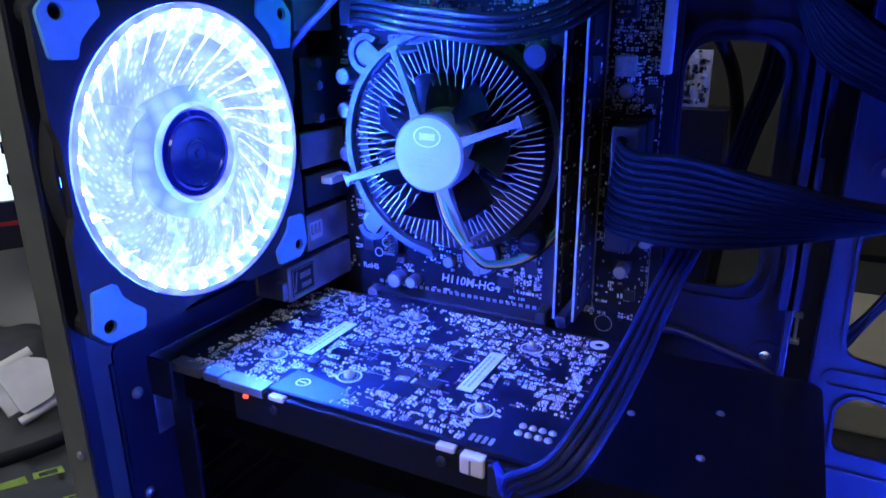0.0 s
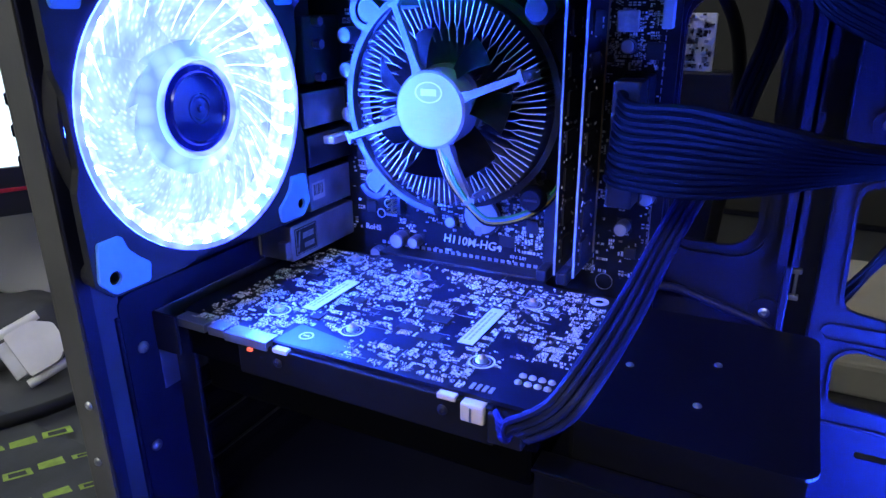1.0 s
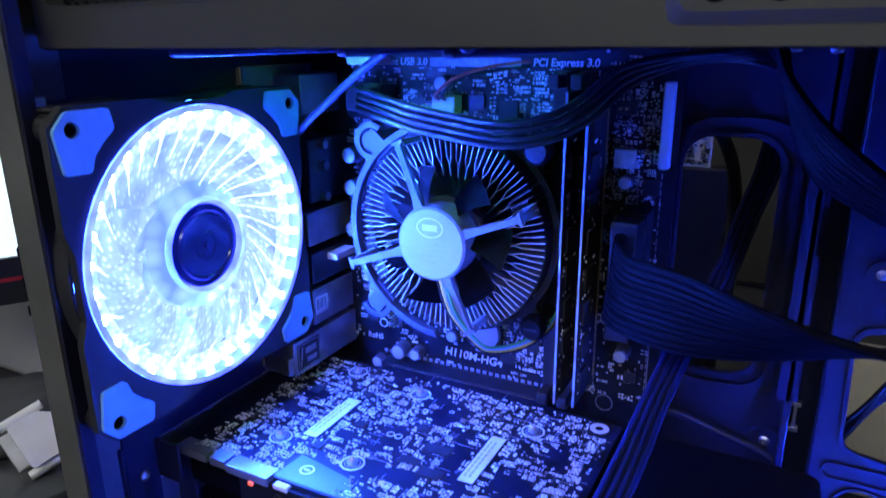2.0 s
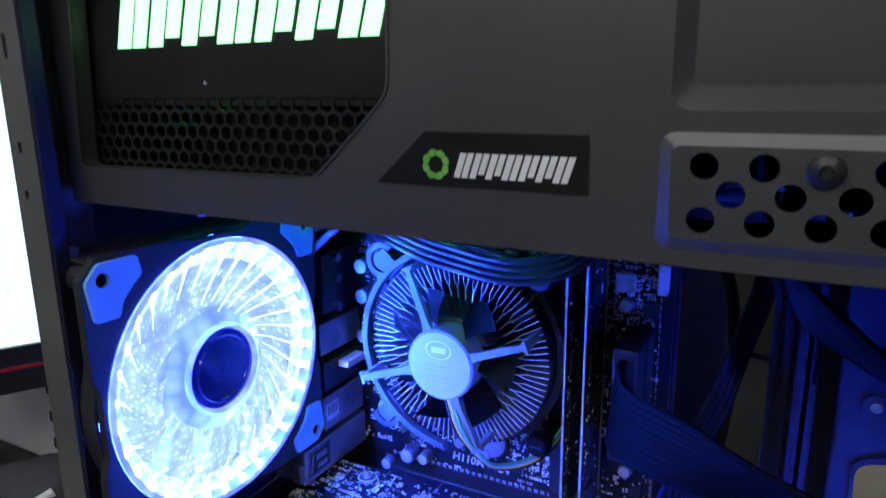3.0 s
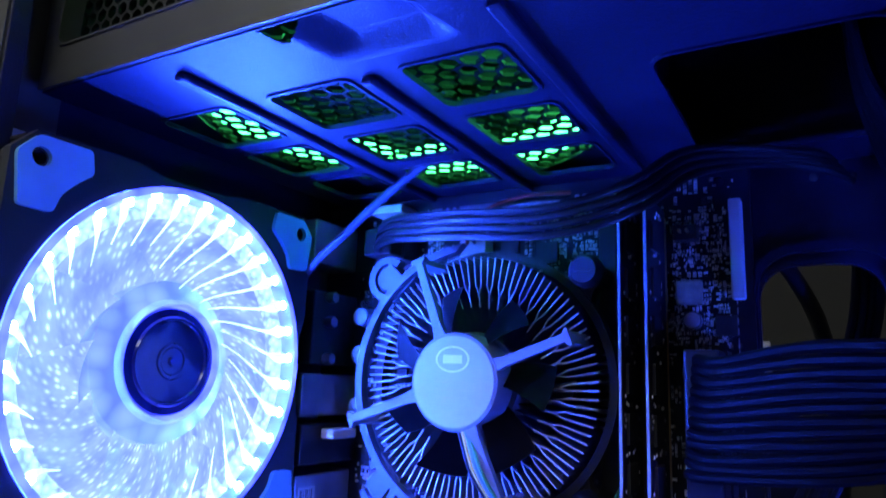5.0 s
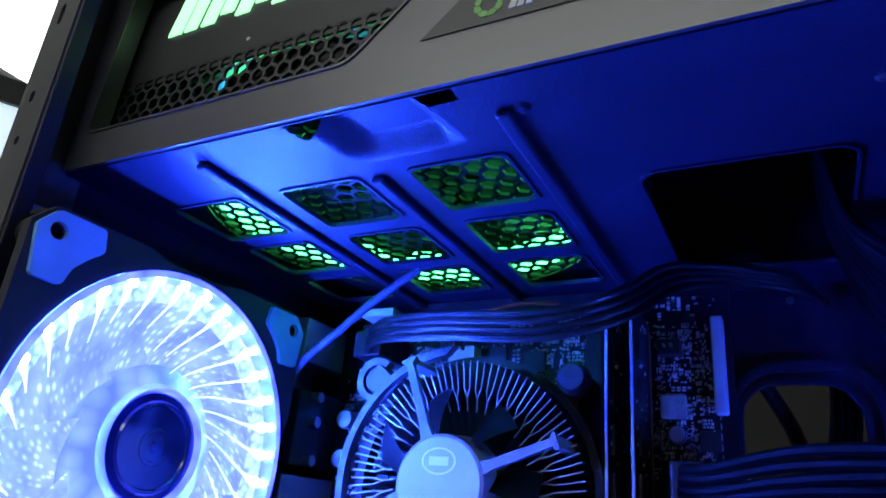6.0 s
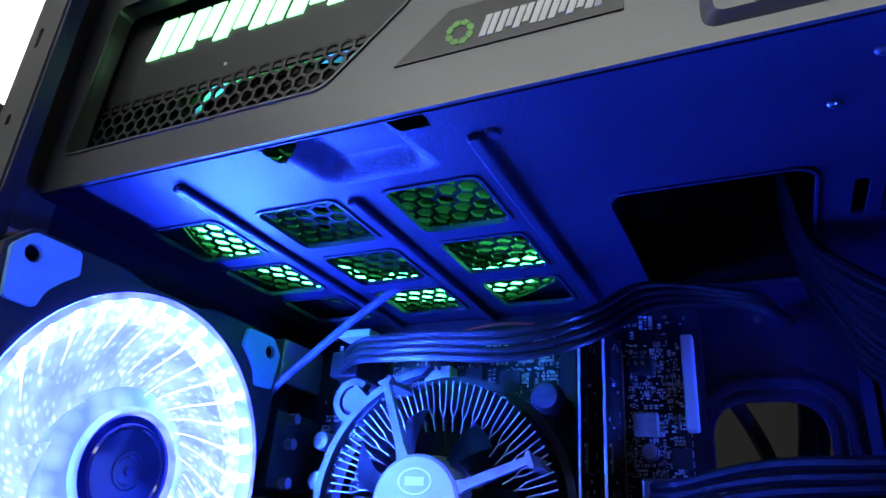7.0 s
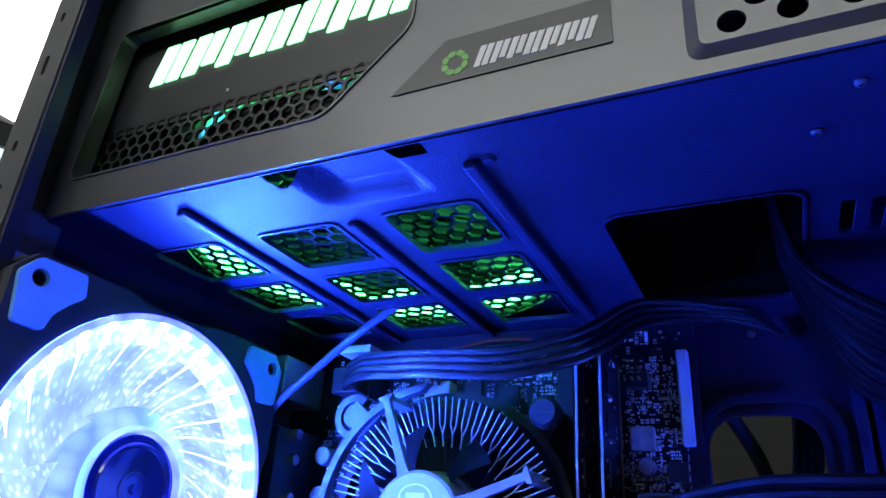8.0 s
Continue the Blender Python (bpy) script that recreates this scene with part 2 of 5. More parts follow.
def thing(name, label, category, group="", kind="", at=(0, 0, 0)):
    ob = new(name)
    ob.location = at
    ob.empty_display_size = 0.01
    return tagged(ob, label, category, group, kind)


def box(x0, x1, y0, y1, z0, z1, bevel=0.0, bm=None, seg=2):
    own = bmesh.new()
    bmesh.ops.create_cube(own, size=1.0)
    for v in own.verts:
        v.co = Vector((x0 if v.co.x < 0 else x1, y0 if v.co.y < 0 else y1, z0 if v.co.z < 0 else z1))
    if bevel:
        bmesh.ops.bevel(own, geom=list(own.edges), offset=bevel, segments=seg, affect="EDGES", profile=0.5)
    return merge(bm, own)


def merge(bm, own):
    if bm is None:
        return own
    tmp = bpy.data.meshes.new("tmp")
    own.to_mesh(tmp)
    own.free()
    bm.from_mesh(tmp)
    bpy.data.meshes.remove(tmp)
    return bm


def boxes(rows):
    """Many plain boxes in one go: rows of x0, x1, y0, y1, z0, z1."""
    verts, faces = [], []
    for x0, x1, y0, y1, z0, z1 in rows:
        k = len(verts)
        verts += [(x0, y0, z0), (x1, y0, z0), (x1, y1, z0), (x0, y1, z0), (x0, y0, z1), (x1, y0, z1), (x1, y1, z1), (x0, y1, z1)]
        faces += [(k, k + 3, k + 2, k + 1), (k + 4, k + 5, k + 6, k + 7), (k, k + 1, k + 5, k + 4), (k + 1, k + 2, k + 6, k + 5),
                  (k + 2, k + 3, k + 7, k + 6), (k + 3, k, k + 4, k + 7)]
    me = bpy.data.meshes.new("tmp")
    me.from_pydata(verts, [], faces)
    bm = bmesh.new()
    bm.from_mesh(me)
    bpy.data.meshes.remove(me)
    return bm


def turned(axis):
    return {"x": Matrix.Rotation(radians(90), 4, "Y"), "y": Matrix.Rotation(radians(-90), 4, "X"), "z": Matrix.Identity(4)}[axis]


def lathe(profile, centre, axis, n=32, bm=None):
    """A turned body: profile rows of radius and height along the axis."""
    own = bmesh.new()
    rings = []
    for r, h in profile:
        rings.append([own.verts.new((r * math.cos(2 * math.pi * i / n), r * math.sin(2 * math.pi * i / n), h)) for i in range(n)] if r > 1e-6 else [own.verts.new((0, 0, h))])
    for a, b in zip(rings, rings[1:]):
        for i in range(n):
            j = (i + 1) % n
            if len(a) == 1:
                own.faces.new((a[0], b[i], b[j]))
            elif len(b) == 1:
                own.faces.new((a[i], a[j], b[0]))
            else:
                own.faces.new((a[i], a[j], b[j], b[i]))
    bmesh.ops.transform(own, matrix=Matrix.Translation(centre) @ turned(axis), verts=own.verts)
    return merge(bm, own)


def disc(r, h0, h1, centre, axis, n=24, bm=None, chamfer=0.0):
    c = chamfer
    return lathe([(0, h0), (r - c, h0), (r, h0 + c), (r, h1 - c), (r - c, h1), (0, h1)] if c else [(0, h0), (r, h0), (r, h1), (0, h1)], centre, axis, n, bm)


def ring(r0, r1, h0, h1, centre, axis, n=32, bm=None):
    return lathe([(r0, h0), (r1, h0), (r1, h1), (r0, h1), (r0, h0)], centre, axis, n, bm)


def lift(plane, level):
    """Maps a flat point (u, v) and a depth to the world, on a plane square to an axis."""
    return {"x": lambda u, v, d: (level + d, u, v), "y": lambda u, v, d: (u, level + d, v), "z": lambda u, v, d: (u, v, level + d)}[plane]


def rounded(u0, u1, v0, v1, r, n=4):
    pts = []
    for cu, cv, a in ((u1 - r, v1 - r, 0), (u0 + r, v1 - r, 90), (u0 + r, v0 + r, 180), (u1 - r, v0 + r, 270)):
        pts += [(cu + r * math.cos(radians(a + 90 * i / n)), cv + r * math.sin(radians(a + 90 * i / n))) for i in range(n + 1)]
    return pts


def circle(cu, cv, r, n=20):
    return [(cu + r * math.cos(2 * math.pi * i / n), cv + r * math.sin(2 * math.pi * i / n)) for i in range(n)]


def round_poly(pts, r, n=4):
    out = []
    for i, p in enumerate(pts):
        a, b, c = Vector(pts[i - 1]), Vector(p), Vector(pts[(i + 1) % len(pts)])
        d0, d1 = (a - b).normalized(), (c - b).normalized()
        p0, p1 = b + d0 * r, b + d1 * r
        for k in range(n + 1):
            s = k / n
            q = p0 * (1 - s) ** 2 + b * 2 * s * (1 - s) + p1 * s * s
            out.append((q.x, q.y))
    return out


def plate(plane, level, depth, outer, holes=(), bm=None):
    """A flat sheet with thickness and real openings."""
    own = bmesh.new()
    put = lift(plane, level)
    loops = [outer, *holes]
    tris = geometry.tessellate_polygon([[Vector((u, v, 0)) for u, v in lp] for lp in loops])
    flat = [p for lp in loops for p in lp]
    front = [own.verts.new(put(u, v, 0)) for u, v in flat]
    back = [own.verts.new(put(u, v, depth)) for u, v in flat]
    for t in tris:
        try:
            own.faces.new([front[i] for i in t])
            own.faces.new([back[i] for i in reversed(t)])
        except ValueError:
            pass
    k = 0
    for lp in loops:
        for i in range(len(lp)):
            a, b = k + i, k + (i + 1) % len(lp)
            own.faces.new((front[a], front[b], back[b], back[a]))
        k += len(lp)
    return merge(bm, own)


def sloped_frame(plane, level, outer, d0, inner, d1, back):
    """A pressed edge: slopes from one outline to another of as many points, with a closed back."""
    bm = bmesh.new()
    put = lift(plane, level)
    rings = [[bm.verts.new(put(u, v, d)) for u, v in lp] for lp, d in ((outer, d0), (inner, d1), (inner, back), (outer, back))]
    for a, b in zip(rings, rings[1:] + rings[:1]):
        for i in range(len(a)):
            j = (i + 1) % len(a)
            bm.faces.new((a[i], a[j], b[j], b[i]))
    return bm


def hex_cells(plane, level, depth, cells, pitch, wall, bm=None):
    """A grille of six-sided holes: one rim for each cell."""
    own = bmesh.new()
    put = lift(plane, level)
    ro, ri = pitch / math.sqrt(3) * 1.002, (pitch - wall) / math.sqrt(3)
    for cu, cv in cells:
        rings = []
        for r, d in ((ro, 0), (ri, 0), (ri, depth), (ro, depth)):
            rings.append([own.verts.new(put(cu + r * math.sin(radians(60 * i)), cv + r * math.cos(radians(60 * i)), d)) for i in range(6)])
        for a, b in zip(rings, rings[1:]):
            for i in range(6):
                j = (i + 1) % 6
                own.faces.new((a[i], a[j], b[j], b[i]))
    return merge(bm, own)


def hex_grid(u0, u1, v0, v1, pitch, inside):
    cells, row, v = [], 0, v0
    while v <= v1:
        u = u0 + (pitch / 2 if row % 2 else 0)
        while u <= u1:
            if inside(u, v):
                cells.append((u, v))
            u += pitch
        v += pitch * math.sqrt(3) / 2
        row += 1
    return cells


def spline(pts, steps=8):
    p = [Vector(q) for q in pts]
    p = [p[0] * 2 - p[1], *p, p[-1] * 2 - p[-2]]
    out = []
    for a, b, c, d in zip(p, p[1:], p[2:], p[3:]):
        for i in range(steps):
            t = i / steps
            out.append(0.5 * ((2 * b) + (c - a) * t + (2 * a - 5 * b + 4 * c - d) * t * t + (3 * b - a - 3 * c + d) * t ** 3))
    out.append(p[-2])
    return out


def tube(line, r, n=8, bm=None, taper=0.0, widths=None):
    own = bmesh.new()
    up = Vector((0.31, 0.2, 0.93))
    rings = []
    for i, p in enumerate(line):
        d = (line[min(i + 1, len(line) - 1)] - line[max(i - 1, 0)]).normalized()
        side = d.cross(up)
        if side.length < 0.05:
            side = d.cross(Vector((1, 0, 0)))
        side.normalize()
        up = side.cross(d).normalized()
        rings.append([own.verts.new(p + (side * math.cos(2 * math.pi * k / n) + up * math.sin(2 * math.pi * k / n)) * (widths[i] if widths else r * (1 - taper * i / (len(line) - 1)))) for k in range(n)])
    for a, b in zip(rings, rings[1:]):
        for k in range(n):
            j = (k + 1) % n
            own.faces.new((a[k], a[j], b[j], b[k]))
    own.faces.new(rings[0])
    own.faces.new(rings[-1])
    return merge(bm, own)


def ribbon(owner, rows, count, gap, r, mat, jitter=0.12, seed=1):
    """A flat cable of single wires: rows of a place and the way across the flat."""
    rng = random.Random(seed)
    mids = spline([a for a, _ in rows])
    acrosses = spline([b for _, b in rows])
    for k in range(count):
        off = (k - (count - 1) / 2) * gap
        w1, w2, w3 = rng.uniform(0, 6), rng.uniform(0, 6), rng.uniform(-jitter, jitter)
        line = []
        for i, (m, s) in enumerate(zip(mids, acrosses)):
            s = s.normalized()
            line.append(m + s * (off + gap * jitter * math.sin(w1 + i * 0.23)) + Vector((0.3, -0.8, 0.5)) * (gap * jitter * 1.2 * math.sin(w2 + i * 0.17)))
        part("wire", tube(line, r), mat, owner, smooth=True)


def letters(text, size, plane_matrix, mat, parent, name="lettering", depth=0.00008, bold=0.0, shear=0.0):
    cu = bpy.data.curves.new("text", "FONT")
    cu.body, cu.size, cu.extrude, cu.offset, cu.shear = text, size, depth, bold, shear
    cu.resolution_u = 3
    tmp = new("tmp_text", cu)
    dg = bpy.context.evaluated_depsgraph_get()
    me = bpy.data.meshes.new_from_object(tmp.evaluated_get(dg))
    bpy.data.objects.remove(tmp)
    me.materials.clear()
    me.materials.append(mat)
    me.transform(plane_matrix)
    ob = new(name, me)
    ob.parent = parent
    return ob


def facing(x, y, z, turn=0.0):
    """A writing plane that faces the open side of the case."""
    return Matrix.Translation((x, y, z)) @ Matrix.Rotation(radians(90), 4, "X") @ Matrix.Rotation(radians(turn), 4, "Z")


def screw(owner, centre, axis, r, h, mat=STEEL, name="screw"):
    """A pan head with a cross slot; h is signed, away from the surface."""
    bm = lathe([(0, 0), (r, 0), (r, h * 0.45), (r * 0.75, h * 0.85), (r * 0.35, h), (r * 0.3, h * 0.6), (0, h * 0.55)], centre, axis, 16)
    return part(name, bm, mat, owner, smooth=True)


# ---- the room ----
TOP = 0.035
room = thing("room_shell", "plain grey walls and ceiling of a dim room", "room", kind="structure")
part("wall_north", box(-2.5, 2.5, 1.2, 1.3, -0.75, 2.6), SHADE_WALL, room)
part("wall_south", plate("y", -2.5, -0.1, [(-2.5, -0.75), (2.5, -0.75), (2.5, 2.6), (-2.5, 2.6)], [[(-1.8, 1.50), (1.7, 1.50), (1.7, 2.50), (-1.8, 2.50)]]), WALL, room)
# Unseen window behind the camera, added for fill and sheen on the bay face.
daylight = thing("fill_window", "unseen bright window with a pale frame, added as fill light", "window", kind="structure")
part("window_frame", plate("y", -2.52, -0.06, [(-1.8, 1.50), (1.7, 1.50), (1.7, 2.50), (-1.8, 2.50)], [[(x, 1.55), (x + 1.08, 1.55), (x + 1.08, 2.45), (x, 2.45)] for x in (-1.75, -0.61, 0.53)]), PALE, daylight)
for x in (-1.21, -0.07, 1.07):
    part("pane", box(x - 0.55, x + 0.55, -2.565, -2.555, 1.54, 2.46), DAYLIGHT, daylight)
part("wall_west", plate("x", -2.6, 0.1, [(-2.5, -0.75), (1.2, -0.75), (1.2, 2.6), (-2.5, 2.6)], [[(0.35, 1.73), (1.15, 1.73), (1.15, 2.5), (0.35, 2.5)]]), WALL, room)
side_window = thing("window_2", "bright daylight window in the side wall", "window", kind="structure")
part("window_frame", plate("x", -2.58, 0.06, [(0.35, 1.73), (1.15, 1.73), (1.15, 2.5), (0.35, 2.5)], [[(0.38, 1.76), (1.12, 1.76), (1.12, 2.47), (0.38, 2.47)]]), PALE, side_window)
part("pane", box(-2.57, -2.56, 0.37, 1.13, 1.75, 2.48), DAYLIGHT, side_window)
part("wall_east", box(2.5, 2.6, -2.5, 1.2, -0.75, 2.6), WALL, room)
tagged(part("ceiling", box(-2.6, 2.6, -2.6, 1.3, 2.6, 2.7), WALL), "plain white ceiling", "ceiling", kind="structure")
tagged(part("floor", box(-2.6, 2.6, -2.6, 1.3, -0.8, -0.75), TABLE), "dark room floor", "floor", kind="structure")
# Unseen frame, added to give the overhead fill lamp a body.
panel_light = thing("added_light_frame", "unseen white ceiling frame added round the fill lamp", "ceiling light")
part("light_frame", plate("z", 2.56, 0.04, rounded(-1.15, 0.15, -1.50, -0.60, 0.02), [rounded(-1.11, 0.11, -1.46, -0.64, 0.01)]), PALE, panel_light)
table = thing("table", "dark grey laminate table top under the computer", "table")
part("tabletop", box(-1.1, 0.9, -0.7, 0.9, TOP - 0.03, TOP, 0.003), TABLE, table)
for x in (-1.0, 0.8):
    for y in (-0.6, 0.8):
        part("leg", box(x - 0.03, x + 0.03, y - 0.03, y + 0.03, -0.75, TOP - 0.03, 0.003), PLASTIC, table)

# ---- computer case ----
case = thing("computer_case", "open black steel computer case lit blue inside", "computer case", at=(0, 0, 0))
FLOOR = 0.05
rear_holes = [circle(-0.08, 0.25, 0.057, 40), rounded(-0.030, 0.0185, 0.166, 0.318, 0.002)]
slot_rows = [0.1485 - 0.0203 * k for k in range(5)]
rear_holes += [rounded(-0.083, 0.012, z - 0.0068, z + 0.0068, 0.001) for z in slot_rows]
part("rear_panel", plate("x", -0.0265, -0.001, [(-0.139, FLOOR), (0.045, FLOOR), (0.045, 0.425), (-0.139, 0.425)], rear_holes), PAINT, case)
cells = hex_grid(-0.140, -0.02, 0.19, 0.31, 0.0062, lambda u, v: (u + 0.08) ** 2 + (v - 0.25) ** 2 < 0.0585 ** 2)
part("fan_grille", hex_cells("x", -0.0272, -0.001, cells, 0.0062, 0.0014), PAINT, case, "hexagonal steel fan grille")
part("rear_post", plate("y", -0.1405, 0.0012, [(-0.0245, FLOOR - 0.01), (-0.0125, FLOOR - 0.01), (-0.0125, 0.43), (-0.0245, 0.43)],
                        [rounded(-0.0215, -0.0195, z, z + h, 0.0009) for z, h in ((0.415, 0.006), (0.398, 0.004), (0.375, 0.008), (0.345, 0.004), (0.33, 0.003))]), POST_PAINT, case, "grey edge of the case")
part("rear_post_side", box(-0.0262, -0.0245, -0.1405, -0.115, FLOOR - 0.01, 0.43, 0.0004), POST_PAINT, case)
part("rear_post_lip", box(-0.0124, -0.0110, -0.1400, -0.1345, FLOOR, 0.4285, 0.0004), PAINT, case)
part("rear_seam", box(-0.0262, -0.0232, -0.1185, -0.1165, FLOOR, 0.170, 0.0009), PAINT, case)
part("rear_shelf", plate("x", -0.0235, -0.0028, round_poly([(-0.1165, FLOOR + 0.002), (-0.0885, FLOOR + 0.002), (-0.0885, 0.1605), (-0.034, 0.1605), (-0.034, 0.1780), (-0.1165, 0.1780)], 0.006)), PAINT, case)
part("slot_rail", box(-0.026, -0.012, -0.0925, -0.0905, FLOOR, 0.158, 0.0004), PAINT, case)
for k, z in enumerate(slot_rows):
    if k == 0:
        continue
    bm = plate("x", -0.0255, -0.0008, rounded(-0.086, 0.014, z - 0.0088, z + 0.0088, 0.0012))
    box(-0.0255, -0.0246, -0.078, 0.006, z - 0.0040, z + 0.0040, 0.0006, bm)
    part("slot_edge", box(-0.0254, -0.0240, -0.080, 0.010, z + 0.0088, z + 0.0097), STEEL, case)
    part("slot_cover", bm, PAINT, case, "ridged black expansion slot cover")
    part("slot_tab", box(-0.0255, -0.014, -0.0905, -0.0895, z - 0.008, z + 0.008, 0.0003), TIN, case)
for y, z in ((-0.1085, 0.1525), (-0.1105, 0.1045)):
    screw(case, (-0.0235, y, z), "x", 0.0026, 0.0016)
screw(case, (-0.0165, -0.141, 0.1445), "y", 0.0018, -0.0012)
screw(case, (-0.0185, -0.141, 0.118), "y", 0.0018, -0.0012)
part("panel_clip", box(-0.0165, -0.0125, -0.1345, -0.1300, 0.3085, 0.3125, 0.0006), TIN, case)

# Tray behind the board, with a rimmed cable opening.
tray_open = rounded(0.163, 0.2005, 0.187, 0.2905, 0.012, 6)
part("tray", plate("y", 0.0305, 0.001, [(-0.0265, FLOOR), (0.2135, FLOOR), (0.2135, 0.425), (-0.0265, 0.425)],
                   [tray_open, rounded(0.02, 0.10, 0.06, 0.10, 0.008)]), PAINT, case)
rim = plate("y", 0.0278, 0.0027, rounded(0.1600, 0.2085, 0.179, 0.2985, 0.016, 6), [rounded(0.1625, 0.2055, 0.1825, 0.2950, 0.0135, 6)])
part("tray_rim", rim, PAINT, case)
rim2 = plate("y", 0.0290, 0.0015, rounded(0.1617, 0.2030, 0.1850, 0.2925, 0.0135, 6), [tray_open])
part("tray_inner_rim", rim2, PAINT, case)
part("tray_step", box(0.2135, 0.2165, 0.0185, 0.0315, FLOOR, 0.425, 0.0006), PAINT, case)
part("tray_flange", plate("y", 0.0185, 0.001, [(0.2105, 0.185), (0.2185, 0.185), (0.2185, 0.248), (0.2165, 0.248), (0.2165, 0.268), (0.2185, 0.268), (0.2185, 0.325), (0.2105, 0.325)]), PAINT, case)
part("front_groove", box(0.2165, 0.2290, 0.0300, 0.0312, FLOOR, 0.425), PAINT, case)
fx = 0.2268
front_holes = [round_poly([(fx + 0.0075, 0.222), (fx + 0.055, 0.232), (fx + 0.055, 0.166), (fx + 0.009, 0.173)], 0.006),
               round_poly([(fx + 0.0095, 0.151), (fx + 0.016, 0.1565), (fx + 0.055, 0.150), (fx + 0.055, 0.128), (fx + 0.0105, 0.131)], 0.004),
               rounded(fx + 0.024, fx + 0.06, 0.1075, 0.1105, 0.001)]
part("front_panel", plate("y", 0.0115, 0.0012, [(fx, FLOOR), (0.36, FLOOR), (0.36, 0.425), (fx, 0.425)], front_holes), PAINT, case)
part("front_edge", box(fx - 0.001, fx + 0.0006, 0.0119, 0.0300, FLOOR, 0.425, 0.0005), PAINT, case)
for hole in front_holes[:2]:
    cu, cv = sum(p[0] for p in hole) / len(hole), sum(p[1] for p in hole) / len(hole)
    grown = [(cu + (u - cu) * 1.06, cv + (v - cv) * 1.09) for u, v in hole]
    part("hole_rim", plate("y", 0.0103, 0.0012, grown, [hole]), PAINT, case)
part("pressed_slot", plate("y", 0.0098, 0.0018, rounded(fx + 0.003, fx + 0.06, 0.1585, 0.1665, 0.0038), [rounded(fx + 0.0042, fx + 0.0588, 0.1597, 0.1653, 0.0027)]), PAINT, case)
part("pressed_ridge", box(fx + 0.008, fx + 0.07, 0.0095, 0.0118, 0.1205, 0.1225, 0.0008), PAINT, case)
part("front_boss", ring(0.0022, 0.0052, -0.0016, 0.0005, (0.2385, 0.0115, 0.246), "y", 24), PAINT, case)
screw(case, (0.2385, 0.0110, 0.246), "y", 0.0022, -0.0010)
# Unseen plate, added to keep the front fan's light off the bay floor.
part("fan_light_baffle", plate("x", 0.2950, 0.0014, [(-0.1385, FLOOR), (0.0112, FLOOR), (0.0112, 0.3260), (-0.1385, 0.3260)], [circle(-0.070, 0.114, 0.062, 48)]), PAINT, case, "unseen wall with a fan opening, added to block steep light")
part("front_wall", box(0.36, 0.362, -0.139, 0.0315, FLOOR, 0.425), PAINT, case)
part("bottom_panel", box(-0.0265, 0.36, -0.139, 0.0315, FLOOR - 0.0015, FLOOR), PAINT, case)
part("top_panel", box(-0.0265, 0.36, -0.139, 0.0315, 0.425, 0.4265), PAINT, case)
for x in (0.0, 0.33):
    for y in (-0.12, 0.01):
        part("foot", disc(0.009, 0, FLOOR - 0.0015 - TOP, (x, y, TOP), "z", 20), PLASTIC, case)
part("tray_boss", ring(0.0024, 0.0068, -0.0025, 0.0, (0.2085, 0.0305, 0.1585), "y", 28), PAINT, case)
screw(case, (0.2085, 0.0290, 0.1585), "y", 0.0026, -0.0016)
clip = box(0.2150, 0.2205, 0.0255, 0.0285, 0.1795, 0.1818, 0.0004)
box(0.2150, 0.2205, 0.0255, 0.0285, 0.1675, 0.1698, 0.0004, clip)
box(0.2178, 0.2192, 0.0262, 0.0280, 0.1690, 0.1800, 0.0003, clip)
part("tray_clip", clip, TIN, case, "bare metal clip")
for x, z in ((0.1935, 0.3205), (0.182, 0.3215)):
    screw(case, (x, 0.0300, z), "y", 0.0015, -0.0010, DARK_SCREW)

# Cover of the power supply bay: face, floor, window.
SF, SU = -0.1265, 0.3275


window = round_poly([(-0.0100, 0.3400), (0.0885, 0.3408), (0.1133, 0.3635), (0.1140, 0.3945), (0.1085, 0.3985), (-0.0055, 0.3985)], 0.004)
vents = [circle(x, z, 0.0028) for z, row in ((0.3490, (0.1890, 0.2000, 0.2210, 0.2320)), (0.3435, (0.1943, 0.2050, 0.2158, 0.2266)), (0.3380, (0.1890, 0.2000, 0.2107, 0.2214, 0.2322))) for x in row]
recess = rounded(0.1800, 0.3010, 0.3312, 0.3556, 0.003)
recess2 = rounded(0.1815, 0.3010, 0.3598, 0.3965, 0.004)
part("bay_face", plate("y", SF, 0.0012, [(-0.0170, SU), (0.36, SU), (0.36, 0.425), (-0.0170, 0.425)], [window, recess, recess2]), FACE_PAINT, case, "satin black bay cover")
raised = rounded(0.1826, 0.2984, 0.3338, 0.3530, 0.002)
part("vent_plate", plate("y", SF - 0.0014, 0.0010, raised, vents), FACE_PAINT, case, "raised plate with round vents")
part("vent_plate_edge", sloped_frame("y", SF, recess, 0.0, raised, -0.0014, 0.0012), FACE_PAINT, case, smooth=True)
sunk = rounded(0.1852, 0.2975, 0.3646, 0.3925, 0.003)
part("recessed_plate", plate("y", SF + 0.0040, 0.001, sunk), FACE_PAINT, case)
part("recess_edge", sloped_frame("y", SF, recess2, 0.0, sunk, 0.0040, 0.0052), FACE_PAINT, case, smooth=True)
part("window_edge", plate("y", SF - 0.0005, 0.0062, [((u - 0.054) * 1.012 + 0.054, (v - 0.37) * 1.022 + 0.37) for u, v in window], [window]), FACE_PAINT, case)
screw(case, (0.2105, SF - 0.0014, 0.3490), "y", 0.0034, -0.0018, PLASTIC)
